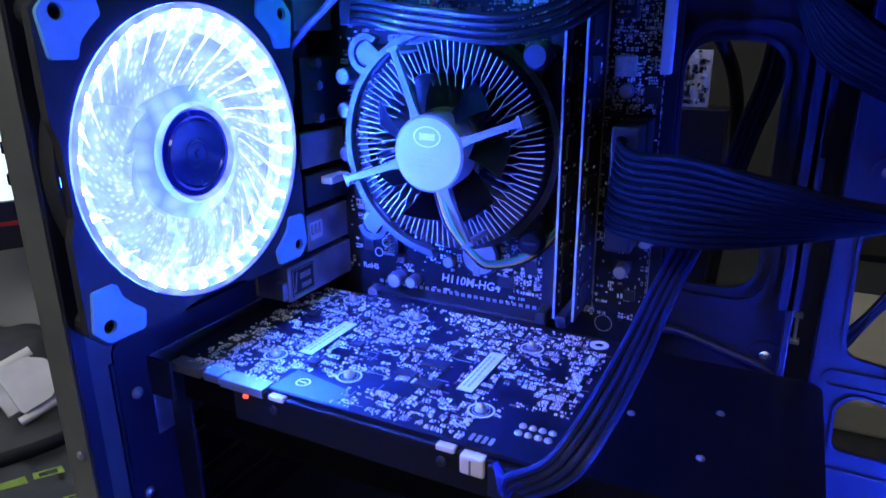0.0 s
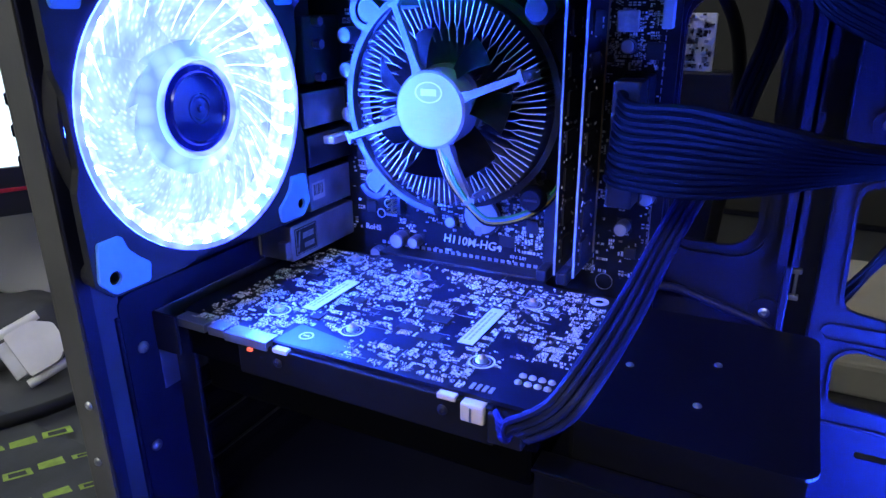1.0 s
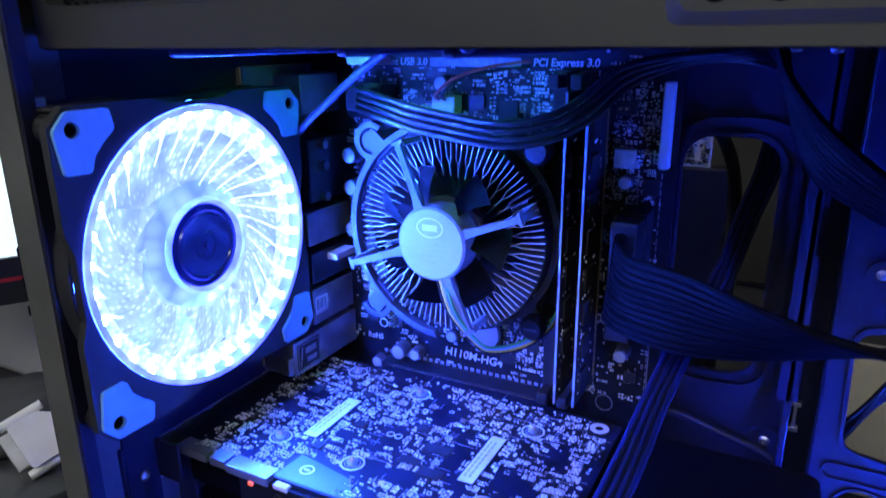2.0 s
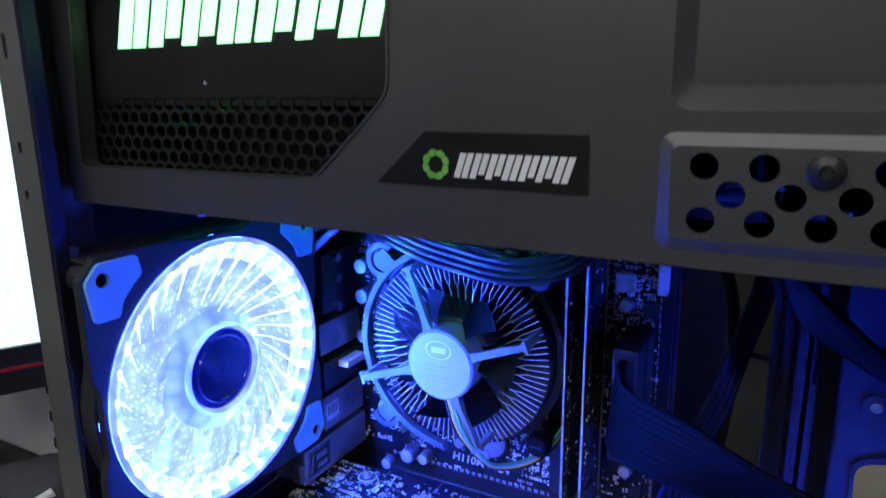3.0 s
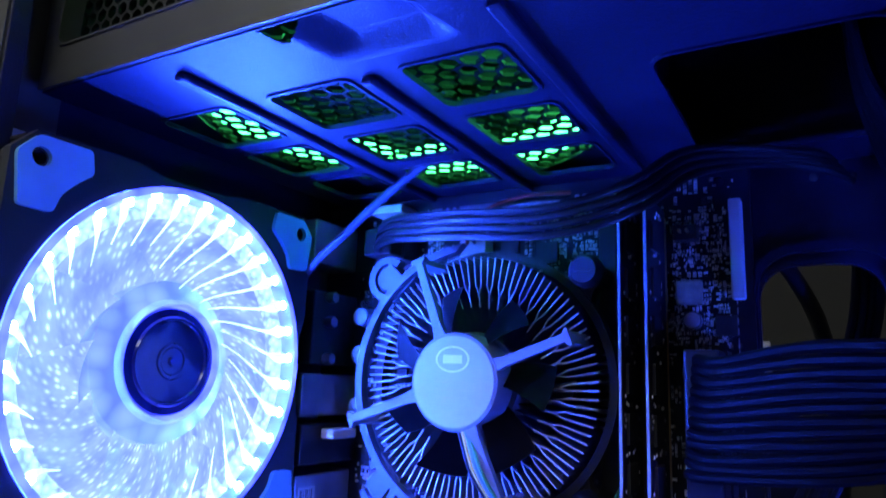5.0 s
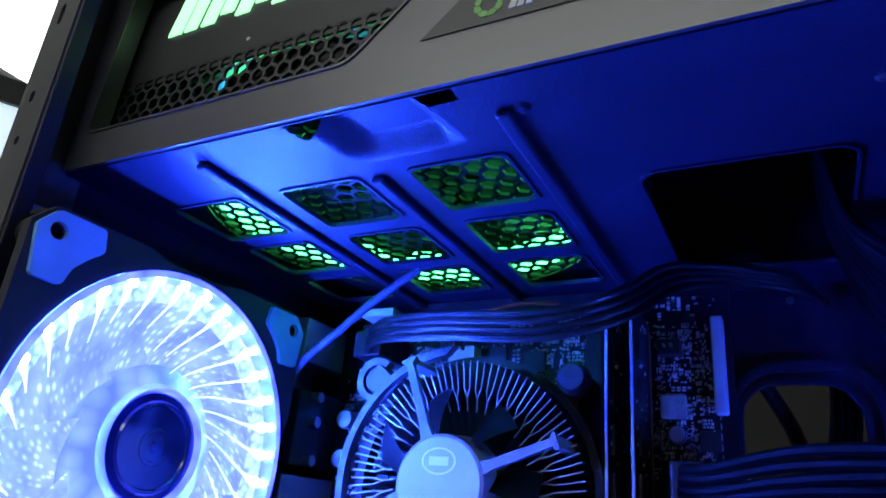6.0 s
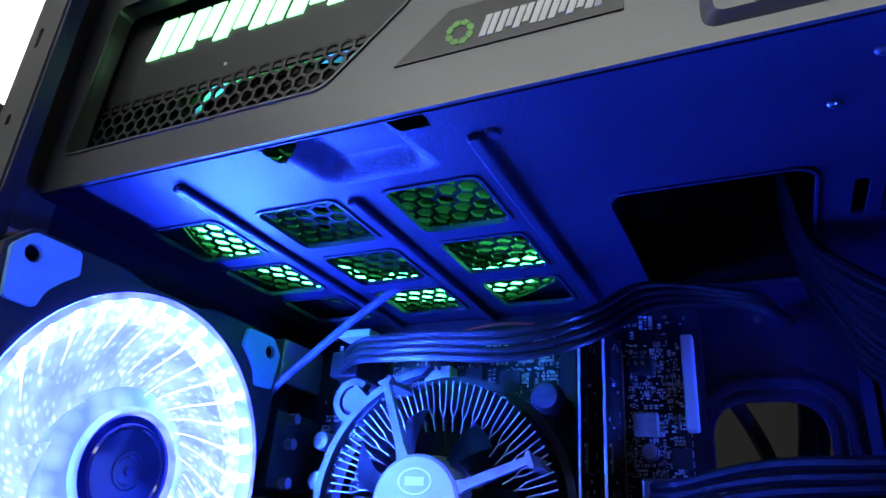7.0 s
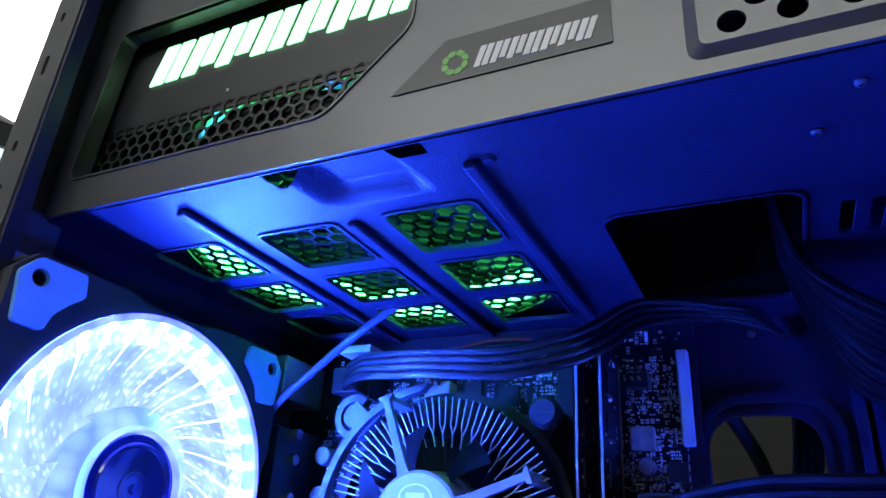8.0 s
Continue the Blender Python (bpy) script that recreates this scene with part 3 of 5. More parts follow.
part("badge", plate("y", SF - 0.0004, 0.0003, [(0.1098, 0.3413), (0.1653, 0.3413), (0.1650, 0.3545), (0.1242, 0.3545)]), BADGE, case, "gloss black name badge with a green ring")

grid = []
for col in (-0.0025, 0.0437, 0.0898):
    for row in (-0.0945, -0.0575, -0.0205):
        grid.append(round_poly([(col, row), (col + 0.0290, row), (col + 0.0290, row + 0.0280), (col, row + 0.0280)], 0.0035))
cable_open = rounded(0.1490, 0.2003, -0.0728, 0.006, 0.006)
small = [rounded(0.2092, 0.2128, -0.0625, -0.0420, 0.001), rounded(0.2162, 0.2198, -0.0625, -0.0420, 0.001)]
FY = SF + 0.0016
press = [(0.0660, FY), (0.1215, FY), (0.1215, -0.0990), (0.0660, -0.0990)]
part("bay_floor", plate("z", SU - 0.0005, 0.001, [(-0.0170, SF + 0.0013), (0.36, SF + 0.0013), (0.36, 0.0305), (-0.0170, 0.0305)], [*grid, cable_open, *small, press]), PAINT, case, "pressed steel bay floor")
for hole in (*grid, cable_open):
    cu, cv = sum(p[0] for p in hole) / len(hole), sum(p[1] for p in hole) / len(hole)
    grown = [(cu + (u - cu) * 1.07, cv + (v - cv) * 1.07) if hole is not cable_open else (cu + (u - cu) * 1.03, cv + (v - cv) * 1.02) for u, v in hole]
    part("opening_rim", plate("z", SU - 0.0012, 0.0007, grown, [hole]), PAINT, case)
for x, y in ((0.0335, -0.1175), (0.0792, -0.0940), (0.1262, -0.1140)):
    bm = box(x - 0.0021, x + 0.0021, y, 0.022, SU - 0.0030, SU - 0.0004, 0.0011, seg=3)
    part("pressed_rib", bm, PAINT, case)
# Smooth pocket pressed up into the front edge of the bay floor, with two cut openings.
def ease(q):
    q = max(0.0, min(1.0, q))
    return q * q * (3 - 2 * q)


def pocket_rise(u, v):
    back = (v - FY) / (-0.1015 - FY)
    left, right = 0.0725 + 0.004 * back, 0.1080 + 0.0045 * back
    return 0.0050 * ease((u - left) / 0.0105) * ease((right - u) / 0.0080 + 0.15) * ease((-0.1010 - v) / 0.0075)


pocket = bmesh.new()
NU, NV = 112, 52
net = [[None] * (NV + 1) for _ in range(NU + 1)]
for i in range(NU + 1):
    for j in range(NV + 1):
        u, v = 0.0660 + 0.0555 * i / NU, FY + (-0.0990 - FY) * j / NV
        net[i][j] = pocket.verts.new((u, v, SU - 0.0005 + pocket_rise(u, v)))
for i in range(NU):
    for j in range(NV):
        u, v = 0.0660 + 0.0555 * (i + 0.5) / NU, FY + (-0.0990 - FY) * (j + 0.5) / NV
        front = (v - FY) / 0.0080
        tab = front < 1 and 0.0690 + 0.0015 * front < u < 0.0845 - 0.0115 * front
        notch = v < -0.1200 and 0.1055 + 0.9 * (v - FY) < u < 0.1178
        if not tab and not notch:
            pocket.faces.new((net[i][j], net[i + 1][j], net[i + 1][j + 1], net[i][j + 1]))
bmesh.ops.delete(pocket, geom=[v for v in pocket.verts if not v.link_faces], context="VERTS")
part("pressed_pocket", pocket, PAINT, case, smooth=True)
for x, y in ((0.2030, -0.0990), (0.2105, -0.1145)):
    screw(case, (x, y, SU - 0.0005), "z", 0.0013, -0.0010, DARK_SCREW)
for x, y in ((0.1308, -0.1125),):
    part("bay_dimple", lathe([(0.0022, 0), (0.0015, -0.0010), (0, -0.0013)], (x, y, SU - 0.0005), "z", 16), PAINT, case, smooth=True)

# ---- power supply in its bay ----
psu = thing("power_supply", "black power supply with a lit green fan and lit lettering blocks", "power supply", at=(0, 0, 0))
PY, PZ = -0.1190, 0.3335
hex_side = hex_grid(-0.0100, 0.106, 0.3395, 0.3622, 0.0048, lambda u, v: u < 0.106 - (0.3610 - v) * 1.05)
part("side_lower", plate("y", PY + 0.0004, 0.0008, [(-0.0145, PZ), (0.134, PZ), (0.134, 0.3636), (-0.0145, 0.3636)],
                         [[(-0.0125, 0.3370), (0.082, 0.3370), (0.1055, 0.3602), (-0.0125, 0.3602)]]), PLASTIC, psu)
part("side_grille", hex_cells("y", PY, 0.0010, hex_side, 0.0048, 0.0010), PLASTIC, psu, "hexagonal side grille")
part("side_plate", box(-0.014, 0.134, PY, PY + 0.0012, 0.3618, 0.4170, 0.0003), PLASTIC, psu)
part("top", box(-0.014, 0.134, PY, 0.026, 0.4170, 0.4182), PLASTIC, psu)
part("end_left", box(-0.0152, -0.014, PY, 0.026, PZ, 0.4182), PLASTIC, psu)
part("end_right", box(0.134, 0.1352, PY, 0.026, PZ, 0.4182), PLASTIC, psu)
part("back", box(-0.014, 0.134, 0.0248, 0.026, PZ, 0.4182), PLASTIC, psu)
FCX, FCY = 0.060, -0.0465
part("bottom_frame", plate("z", PZ, 0.001, [(-0.014, PY + 0.001), (0.134, PY + 0.001), (0.134, 0.0248), (-0.014, 0.0248)], [circle(FCX, FCY, 0.0705, 48)]), PLASTIC, psu)
hx = hex_grid(FCX - 0.0726, FCX + 0.0726, FCY - 0.0726, FCY + 0.0726, 0.0066, lambda u, v: (u - FCX) ** 2 + (v - FCY) ** 2 < 0.0690 ** 2)
part("fan_grille", hex_cells("z", PZ - 0.0003, 0.001, hx, 0.0066, 0.0012), BLADE, psu, "hexagonal steel grille")
fan = part("fan_ring", ring(0.0665, 0.0692, 0.004, 0.0165, (FCX, FCY, PZ), "z", 64), PSU_GLOW, psu, "lit green translucent fan ring", smooth=True)
part("fan_hub", disc(0.019, 0.006, 0.026, (FCX, FCY, PZ), "z", 32), PLASTIC, fan)
for k in range(9):
    a = 2 * math.pi * k / 9
    bm = bmesh.new()
    rows = []
    for i in range(6):
        r = 0.019 + 0.045 * i / 5
        for s in (-1, 1):
            b = a + s * 0.33 + 0.35 * i / 5
            rows.append(bm.verts.new((FCX + r * math.cos(b), FCY + r * math.sin(b), PZ + 0.016 + s * 0.006)))
    for i in range(5):
        bm.faces.new((rows[2 * i], rows[2 * i + 1], rows[2 * i + 3], rows[2 * i + 2]))
    bmesh.ops.solidify(bm, geom=bm.faces[:], thickness=0.001)
    part("fan_blade", bm, BLADE, fan, smooth=True)
part("fan_housing", ring(0.0696, 0.0712, 0.0012, 0.0265, (FCX, FCY, PZ), "z", 64), BLADE, psu, smooth=True)
# Reflector plate, added so green light shows through the side grille.
part("green_reflector", box(0.010, 0.0875, -0.1150, -0.0850, 0.3660, 0.3718, 0.0006), TIN, psu, "tinned plate added above the fan to reflect its green light")
part("circuit_cover", box(-0.010, 0.130, -0.115, 0.020, 0.372, 0.374), BLADE, psu)


def block_word(owner, x0, x1, z0, z1, y, mat, name, slant, thick):
    """Plain leaning bars in place of a maker's name."""
    n = 7
    w = (x1 - x0) / n
    for k in range(n):
        u = x0 + w * k
        h = z1 - z0
        for a, b, cut in ((0.08, 0.47, 0.0), (0.57, 0.94, 0.16 if k % 3 else 0.0)):
            bar = [(u + w * a, z0 + h * cut), (u + w * b, z0 + h * cut), (u + w * b, z1), (u + w * a, z1)]
            outer = [(p + slant * (q - z0), q) for p, q in bar]
            part(name, plate("y", y, thick, outer), mat, owner)


block_word(psu, 0.0045, 0.1075, 0.3780, 0.3935, PY - 0.0006, LOGO_GLOW, "lit_block", 0.28, 0.0006)
part("print_dot", disc(0.0006, 0, -0.0003, (0.0432, PY, 0.3668), "y", 10), SILK, psu)
badge = [o for o in case.children if o.name == "badge"][0]
block_word(badge, 0.1318, 0.1608, 0.3437, 0.3496, SF - 0.0006, BADGE_WHITE, "badge_block", 0.32, 0.0002)
for k in range(8):
    a0, a1 = 2 * math.pi * (k + 0.06) / 8, 2 * math.pi * (k + 0.94) / 8
    seg = [(0.1272 + r * math.cos(a), 0.3466 + r * math.sin(a)) for r, a in ((0.0022, a0), (0.0036, a0 - 0.05), (0.0038, (a0 + a1) / 2), (0.0033, a1), (0.0022, a1), (0.0020, (a0 + a1) / 2))]
    part("badge_arc", plate("y", SF - 0.0006, 0.0002, seg), BADGE_GREEN, badge, "green ring segment")

# ---- rear case fan ----
case_fan = thing("case_fan", "black case fan with glowing blue-white clear blades", "fan", at=(0, 0, 0))
FC = (0.0, -0.08, 0.25)
h = 0.060
side = [(-h, -h + 0.0065), (-h + 0.0065, -h), (-0.0200, -h), (-0.0120, -h + 0.0024), (0.0120, -h + 0.0024), (0.0200, -h), (h - 0.0065, -h), (h, -h + 0.0065)]
outline = []
for k in range(4):
    c, s = [(1, 0), (0, 1), (-1, 0), (0, -1)][k]
    outline += [(c * u - s * v - 0.08, s * u + c * v + 0.25) for u, v in side[:-1]]
for name, lv, dp in (("front_flange", -0.0035, 0.0035), ("back_flange", -0.0255, 0.0035)):
    part(name, plate("x", lv, dp, outline, [circle(-0.08, 0.25, 0.0562, 56)] + [circle(-0.08 + sy * 0.0525, 0.25 + sz * 0.0525, 0.0022, 12) for sy in (-1, 1) for sz in (-1, 1)]), FAN_FRAME, case_fan)
part("barrel", ring(0.0562, 0.0576, -0.0220, -0.0035, FC, "x", 64), BARREL, case_fan, "clear lit barrel", smooth=True)
part("barrel_sleeve", ring(0.0577, 0.0590, -0.0220, -0.0035, FC, "x", 64), FAN_FRAME, case_fan, smooth=True)
for sy in (-1, 1):
    for sz in (-1, 1):
        cy, cz = -0.08 + sy * 0.0525, 0.25 + sz * 0.0525
        pts = [(0.0012, 0.0060), (-0.0142, 0.0060), (-0.0155, -0.0010), (-0.0108, -0.0048), (-0.0068, -0.0090), (-0.0050, -0.0145), (0.0045, -0.0142), (0.0065, 0.0002)]
        pts = [(cy + sy * u, cz + sz * v) for u, v in pts]
        part("corner_pad", plate("x", 0.0, 0.0016, round_poly(pts, 0.0014), [circle(cy, cz, 0.0027, 20)]), PAD, case_fan, "pale blue silicone corner pad")
        part("corner_post", ring(0.0024, 0.0050, -0.0220, -0.0035, (0, cy, cz), "x", 16), FAN_FRAME, case_fan)
        screw(case_fan, (-0.0060, cy, cz), "x", 0.0021, 0.001, PLASTIC)
for y0, y1, z0, z1 in ((-0.0220, -0.0206, 0.195, 0.305), (-0.135, -0.025, 0.3080, 0.3094)):
    part("side_web", box(-0.0220, -0.0035, y0, y1, z0, z1, 0.0004), FAN_FRAME, case_fan)
rim = part("light_rim", lathe([(0.0562, -0.0185), (0.0552, -0.0010), (0.0562, 0.0012), (0.0540, 0.0014), (0.0528, -0.0015), (0.0535, -0.0185), (0.0562, -0.0185)], FC, "x", 72), RIM, case_fan, "clear rim lit from within", smooth=True)
# Emissive band, added to fill in the bright glow just inside the rim.
part("glow_band", lathe([(0.0532, -0.0040), (0.0505, -0.0052), (0.0470, -0.0058), (0.0466, -0.0064), (0.0532, -0.0064), (0.0532, -0.0040)], FC, "x", 72), BAND, rim, "emissive band added for the glow inside the rim", smooth=True)
for k in range(32):
    a = 2 * math.pi * (k + 0.35) / 32
    c = (-0.0005, -0.08 + 0.0528 * math.cos(a), 0.25 + 0.0528 * math.sin(a))
    part("led", lathe([(0, -0.0012), (0.0011, -0.0008), (0.0015, 0), (0.0011, 0.0007), (0, 0.0010)], c, "x", 10), LED, rim, smooth=True)
rotor = part("rotor_hub", lathe([(0, -0.0022), (0.0042, -0.0022), (0.0046, -0.0018), (0.0056, -0.0018), (0.0060, -0.0022), (0.0128, -0.0022), (0.0132, -0.0016), (0.0140, -0.0016), (0.0146, -0.0024), (0.0170, -0.0028), (0.0176, -0.0052), (0.0176, -0.0210), (0, -0.0210)], FC, "x", 48), HUB_DARK, case_fan, "glossy dark hub", smooth=True)
# Emissive collar, widened to carry the pale glow round the hub.
part("hub_collar", lathe([(0.0178, -0.0210), (0.0180, -0.0018), (0.0186, -0.0010), (0.0191, -0.0016), (0.0200, -0.0034), (0.0262, -0.0062), (0.0266, -0.0100), (0.0266, -0.0210), (0.0178, -0.0210)], FC, "x", 48), RIM, rotor, smooth=True)
part("hub_stud", lathe([(0.0016, -0.0022), (0.0013, -0.0012), (0, -0.0010)], FC, "x", 24), HUB_DARK, rotor, smooth=True)
for k in range(11):
    a = 2 * math.pi * k / 11
    bm = bmesh.new()
    n = 9
    grid_v = []
    for i in range(n):
        f = i / (n - 1)
        r = 0.0200 + 0.0323 * f
        row = []
        for j in range(6):
            g = j / 5
            b = a + 0.50 * f - 0.30 * f * f + (g - 0.5) * (1.20 - 0.34 * f)
            row.append(bm.verts.new((-0.0060 - 0.0125 * g + 0.0008 * math.sin(g * 3.1), -0.08 + r * math.cos(b), 0.25 + r * math.sin(b))))
        grid_v.append(row)
    for p, q in zip(grid_v, grid_v[1:]):
        for j in range(5):
            bm.faces.new((p[j], p[j + 1], q[j + 1], q[j]))
    bmesh.ops.solidify(bm, geom=bm.faces[:], thickness=0.0009)
    part("fan_blade", bm, ROTOR, rotor, "clear fan blade with its glow put into emission", smooth=True)
# Tapered emissive tubes, added to draw the light streaks from each LED.
for k in range(32):
    a = 2 * math.pi * (k + 0.35) / 32
    lean = max(0.0, math.cos(a - 0.15))
    reach = 0.0065 + 0.0215 * lean ** 0.7 + (0.0025 if k % 2 else 0.0) + 0.0050 * max(0.0, math.sin(a))
    line, widths = [], []
    for i in range(13):
        f = i / 12
        r, b = 0.0530 - reach * f, a + 15.0 * reach * f * f
        line.append(Vector((-0.0030 - 0.0022 * f, -0.08 + r * math.cos(b), 0.25 + r * math.sin(b))))
        head = math.exp(-((0.0530 - r - 0.0022) / 0.0034) ** 2)
        widths.append(0.00014 + 0.00050 * (1 - f) + (0.0007 + 0.0010 * lean) * head)
    part("light_streak", tube(line, 0.001, 6, widths=widths), STREAK, rim, smooth=True)
for k in range(4):
    a = radians(45 + 90 * k)
    part("strut", tube([Vector((-0.0235, -0.08 + r * math.cos(a), 0.25 + r * math.sin(a))) for r in (0.016, 0.035, 0.057)], 0.0016, 6), FAN_FRAME, case_fan)
part("motor_plate", disc(0.020, -0.0250, -0.0222, FC, "x", 32), FAN_FRAME, case_fan)

# ---- motherboard ----
BY = 0.020
board = thing("motherboard", "black circuit board crowded with chips, sockets and white print", "motherboard", at=(0, 0, 0))
part("circuit_board", plate("y", BY, 0.0016, rounded(-0.0235, 0.1622, 0.139, 0.3265, 0.001), [circle(x, z, 0.0019, 12) for x, z in ((-0.017, 0.3205), (0.152, 0.3205), (0.152, 0.1575), (-0.017, 0.1575))]), PCB, board)
for x, z in ((0.02, 0.20), (0.12, 0.20), (0.12, 0.31), (0.0, 0.31), (0.0, 0.15), (0.13, 0.15)):
    part("standoff", disc(0.003, 0, 0.0305 - BY - 0.0016, (x, BY + 0.0016, z), "y", 6), GOLD, board)


def capacitor(x, z, r, ht):
    body = part("capacitor", disc(r, 0, -ht, (x, BY, z), "y", 24), CAPBODY, board, "aluminium capacitor", smooth=True)
    part("capacitor_top", lathe([(0, -ht - 0.0003), (r * 0.78, -ht - 0.0003), (r * 0.95, -ht + 0.0002), (r, -ht + 0.0010), (r * 1.01, -ht + 0.0012)], (x, BY, z), "y", 24), CAPTOP, body, smooth=True)
    part("capacitor_foot", box(x - r * 1.05, x + r * 1.05, BY - 0.0010, BY, z - r * 1.05, z + r * 1.05, 0.0004), CHIP, body)


for x, z, r, ht in ((0.0045, 0.2735, 0.0040, 0.0090), (0.0045, 0.2570, 0.0040, 0.0090), (0.0045, 0.2350, 0.0040, 0.0090),
                    (0.0300, 0.1700, 0.0040, 0.0085), (0.0395, 0.1700, 0.0031, 0.0075), (0.0600, 0.1835, 0.0031, 0.0045),
                    (0.1424, 0.2707, 0.0031, 0.0045), (0.1465, 0.1930, 0.0031, 0.0085), (0.1560, 0.2080, 0.0032, 0.0080),
                    (0.0570, 0.3100, 0.0034, 0.0085), (0.0150, 0.1600, 0.0032, 0.0060)):
    capacitor(x, z, r, ht)
part("choke", box(0.1368, 0.1458, BY - 0.0032, BY, 0.2764, 0.2850, 0.0008), INDUCTOR, board, "square grey choke")
for z in (0.262, 0.250, 0.238, 0.226):
    part("choke", box(0.0105, 0.0185, BY - 0.0045, BY, z - 0.004, z + 0.004, 0.0007), CHIP, board, "dark square choke")
# Main power socket, processor power socket, headers.
sock = part("main_power_socket", plate("y", BY - 0.0130, 0.0130, rounded(0.1425, 0.1545, 0.2075, 0.2600, 0.0008), []), PLASTIC, board, "black power socket")
for i in range(12):
    for j in (0, 1):
        part("socket_cell", plate("y", BY - 0.0150, 0.0020, rounded(0.1430 + 0.0056 * j, 0.1482 + 0.0056 * j, 0.2080 + 0.0043 * i, 0.2118 + 0.0043 * i, 0.0004),
                                  [rounded(0.1440 + 0.0056 * j, 0.1472 + 0.0056 * j, 0.2089 + 0.0043 * i, 0.2109 + 0.0043 * i, 0.0003)]), PLASTIC, sock)
part("processor_power_socket", box(0.0140, 0.0285, BY - 0.0135, BY, 0.2970, 0.3090, 0.0006), PLASTIC, board, "black four-way power socket")
part("fan_header", box(0.0520, 0.0640, BY - 0.0075, BY, 0.2965, 0.3045, 0.0005), CREAM, board, "white fan header")
part("pin_header", box(0.1370, 0.1450, BY - 0.0060, BY, 0.2990, 0.3045, 0.0004), PLASTIC, board)
for i in range(2):
    part("header_pin", box(0.1392 + 0.0025 * i, 0.1400 + 0.0025 * i, BY - 0.0095, BY - 0.005, 0.3014, 0.3022), GOLD, board)
hd = part("drive_header", box(0.0255, 0.0320, BY - 0.0060, BY, 0.1840, 0.1935, 0.0003), CHIP, board)
for i in range(4):
    for j in range(2):
        part("header_pin", box(0.0268 + 0.0025 * j, 0.0274 + 0.0025 * j, BY - 0.0110, BY - 0.004, 0.1853 + 0.0022 * i, 0.1859 + 0.0022 * i), GOLD, hd)
part("slot_lever", box(0.1555, 0.1597, BY - 0.0060, BY, 0.2778, 0.3125, 0.0007), PALE, board, "pale grey latch bar")
for k in range(4):
    part("front_header_pin", box(0.1440 + 0.0028 * k, 0.1455 + 0.0028 * k, BY - 0.0080, BY, 0.2085 - 0.0004 * k, 0.2105 - 0.0004 * k, 0.0002), BADGE_WHITE, board)
for x0 in (0.1110, 0.1205):
    slot = part("memory_slot", box(x0, x0 + 0.0066, BY - 0.0085, BY, 0.1690, 0.3160, 0.0006), PLASTIC, board, "long black memory slot")
    for z in (0.1660, 0.3095):
        part("slot_latch", box(x0 + 0.0008, x0 + 0.0058, BY - 0.0190, BY, z, z + 0.0060, 0.0009), PLASTIC, slot)
sl = part("expansion_slot", box(0.0210, 0.1110, BY - 0.0110, BY, 0.1565, 0.1640, 0.0005), PLASTIC, board, "long black expansion slot")
bat = part("battery_holder", ring(0.0090, 0.0103, -0.0030, 0, (0.0768, BY, 0.1885), "y", 32), CHIP, board)
part("coin_battery", disc(0.0089, -0.0036, 0, (0.0768, BY, 0.1885), "y", 36), STEEL, bat, "round steel coin battery")
part("battery_clip", box(0.0738, 0.0772, BY - 0.0046, BY - 0.0005, 0.1786, 0.1830, 0.0004), TIN, bat)

# Chips of size, then the crowd of small parts.
for x, z, w, t in ((0.0880, 0.2985, 0.0090, 0.0090), (0.1530, 0.2690, 0.0070, 0.0070), (0.0460, 0.1905, 0.0070, 0.0060), (0.0900, 0.1765, 0.0080, 0.0055),
                   (0.0060, 0.2140, 0.0050, 0.0080), (0.0225, 0.2620, 0.0055, 0.0045), (0.0225, 0.2500, 0.0055, 0.0045), (0.0225, 0.2760, 0.0055, 0.0045),
                   (0.1030, 0.1860, 0.0060, 0.0070), (0.0110, 0.1850, 0.0060, 0.0060), (0.1500, 0.1800, 0.0050, 0.0050), (0.0720, 0.3020, 0.0080, 0.0060)):
    part("chip", box(x - w / 2, x + w / 2, BY - 0.0014, BY, z - t / 2, z + t / 2, 0.0002), CHIP, board)


def scatter(seed, u0, u1, v0, v1, blocks, clear, rows_at, size=1.0):
    """Small soldered parts in orderly, square-set blocks that never overlap."""
    rng = random.Random(seed)
    out, taken = [], set()
    cell = 0.0005
    kinds = ((0.0008, 0.0004), (0.0004, 0.0009), (0.0010, 0.0005), (0.0003, 0.0003), (0.0003, 0.0013), (0.0013, 0.0003), (0.0006, 0.0011), (0.0016, 0.0008))
    for n in range(blocks):
        big = n < blocks * 0.25
        w, t = [size * q for q in rng.choice(kinds)]
        bw, bt = (rng.uniform(0.003, 0.009), rng.uniform(0.002, 0.006)) if big else (rng.uniform(0.0008, 0.0035), rng.uniform(0.0006, 0.0025))
        cu = u0 + round((rng.uniform(0, u1 - u0 - bw)) / cell) * cell
        cv = v0 + round((rng.uniform(0, v1 - v0 - bt)) / cell) * cell
        key = {(round(cu / cell) + a, round(cv / cell) + b) for a in range(int(bw / cell) + 1) for b in range(int(bt / cell) + 1)}
        if key & taken:
            continue
        taken |= key
        gu, gv = w * rng.uniform(1.3, 1.6), t * rng.uniform(1.3, 1.7)
        ht = rng.uniform(0.0002, 0.0007)
        for i in range(max(1, int(bw / gu))):
            for j in range(max(1, int(bt / gv))):
                u, v = cu + i * gu, cv + j * gv
                if u < u1 - w and v < v1 - t and not clear(u, v) and rng.random() < 0.9:
                    out.append(rows_at(u, u + w, v, v + t, ht))
    return out


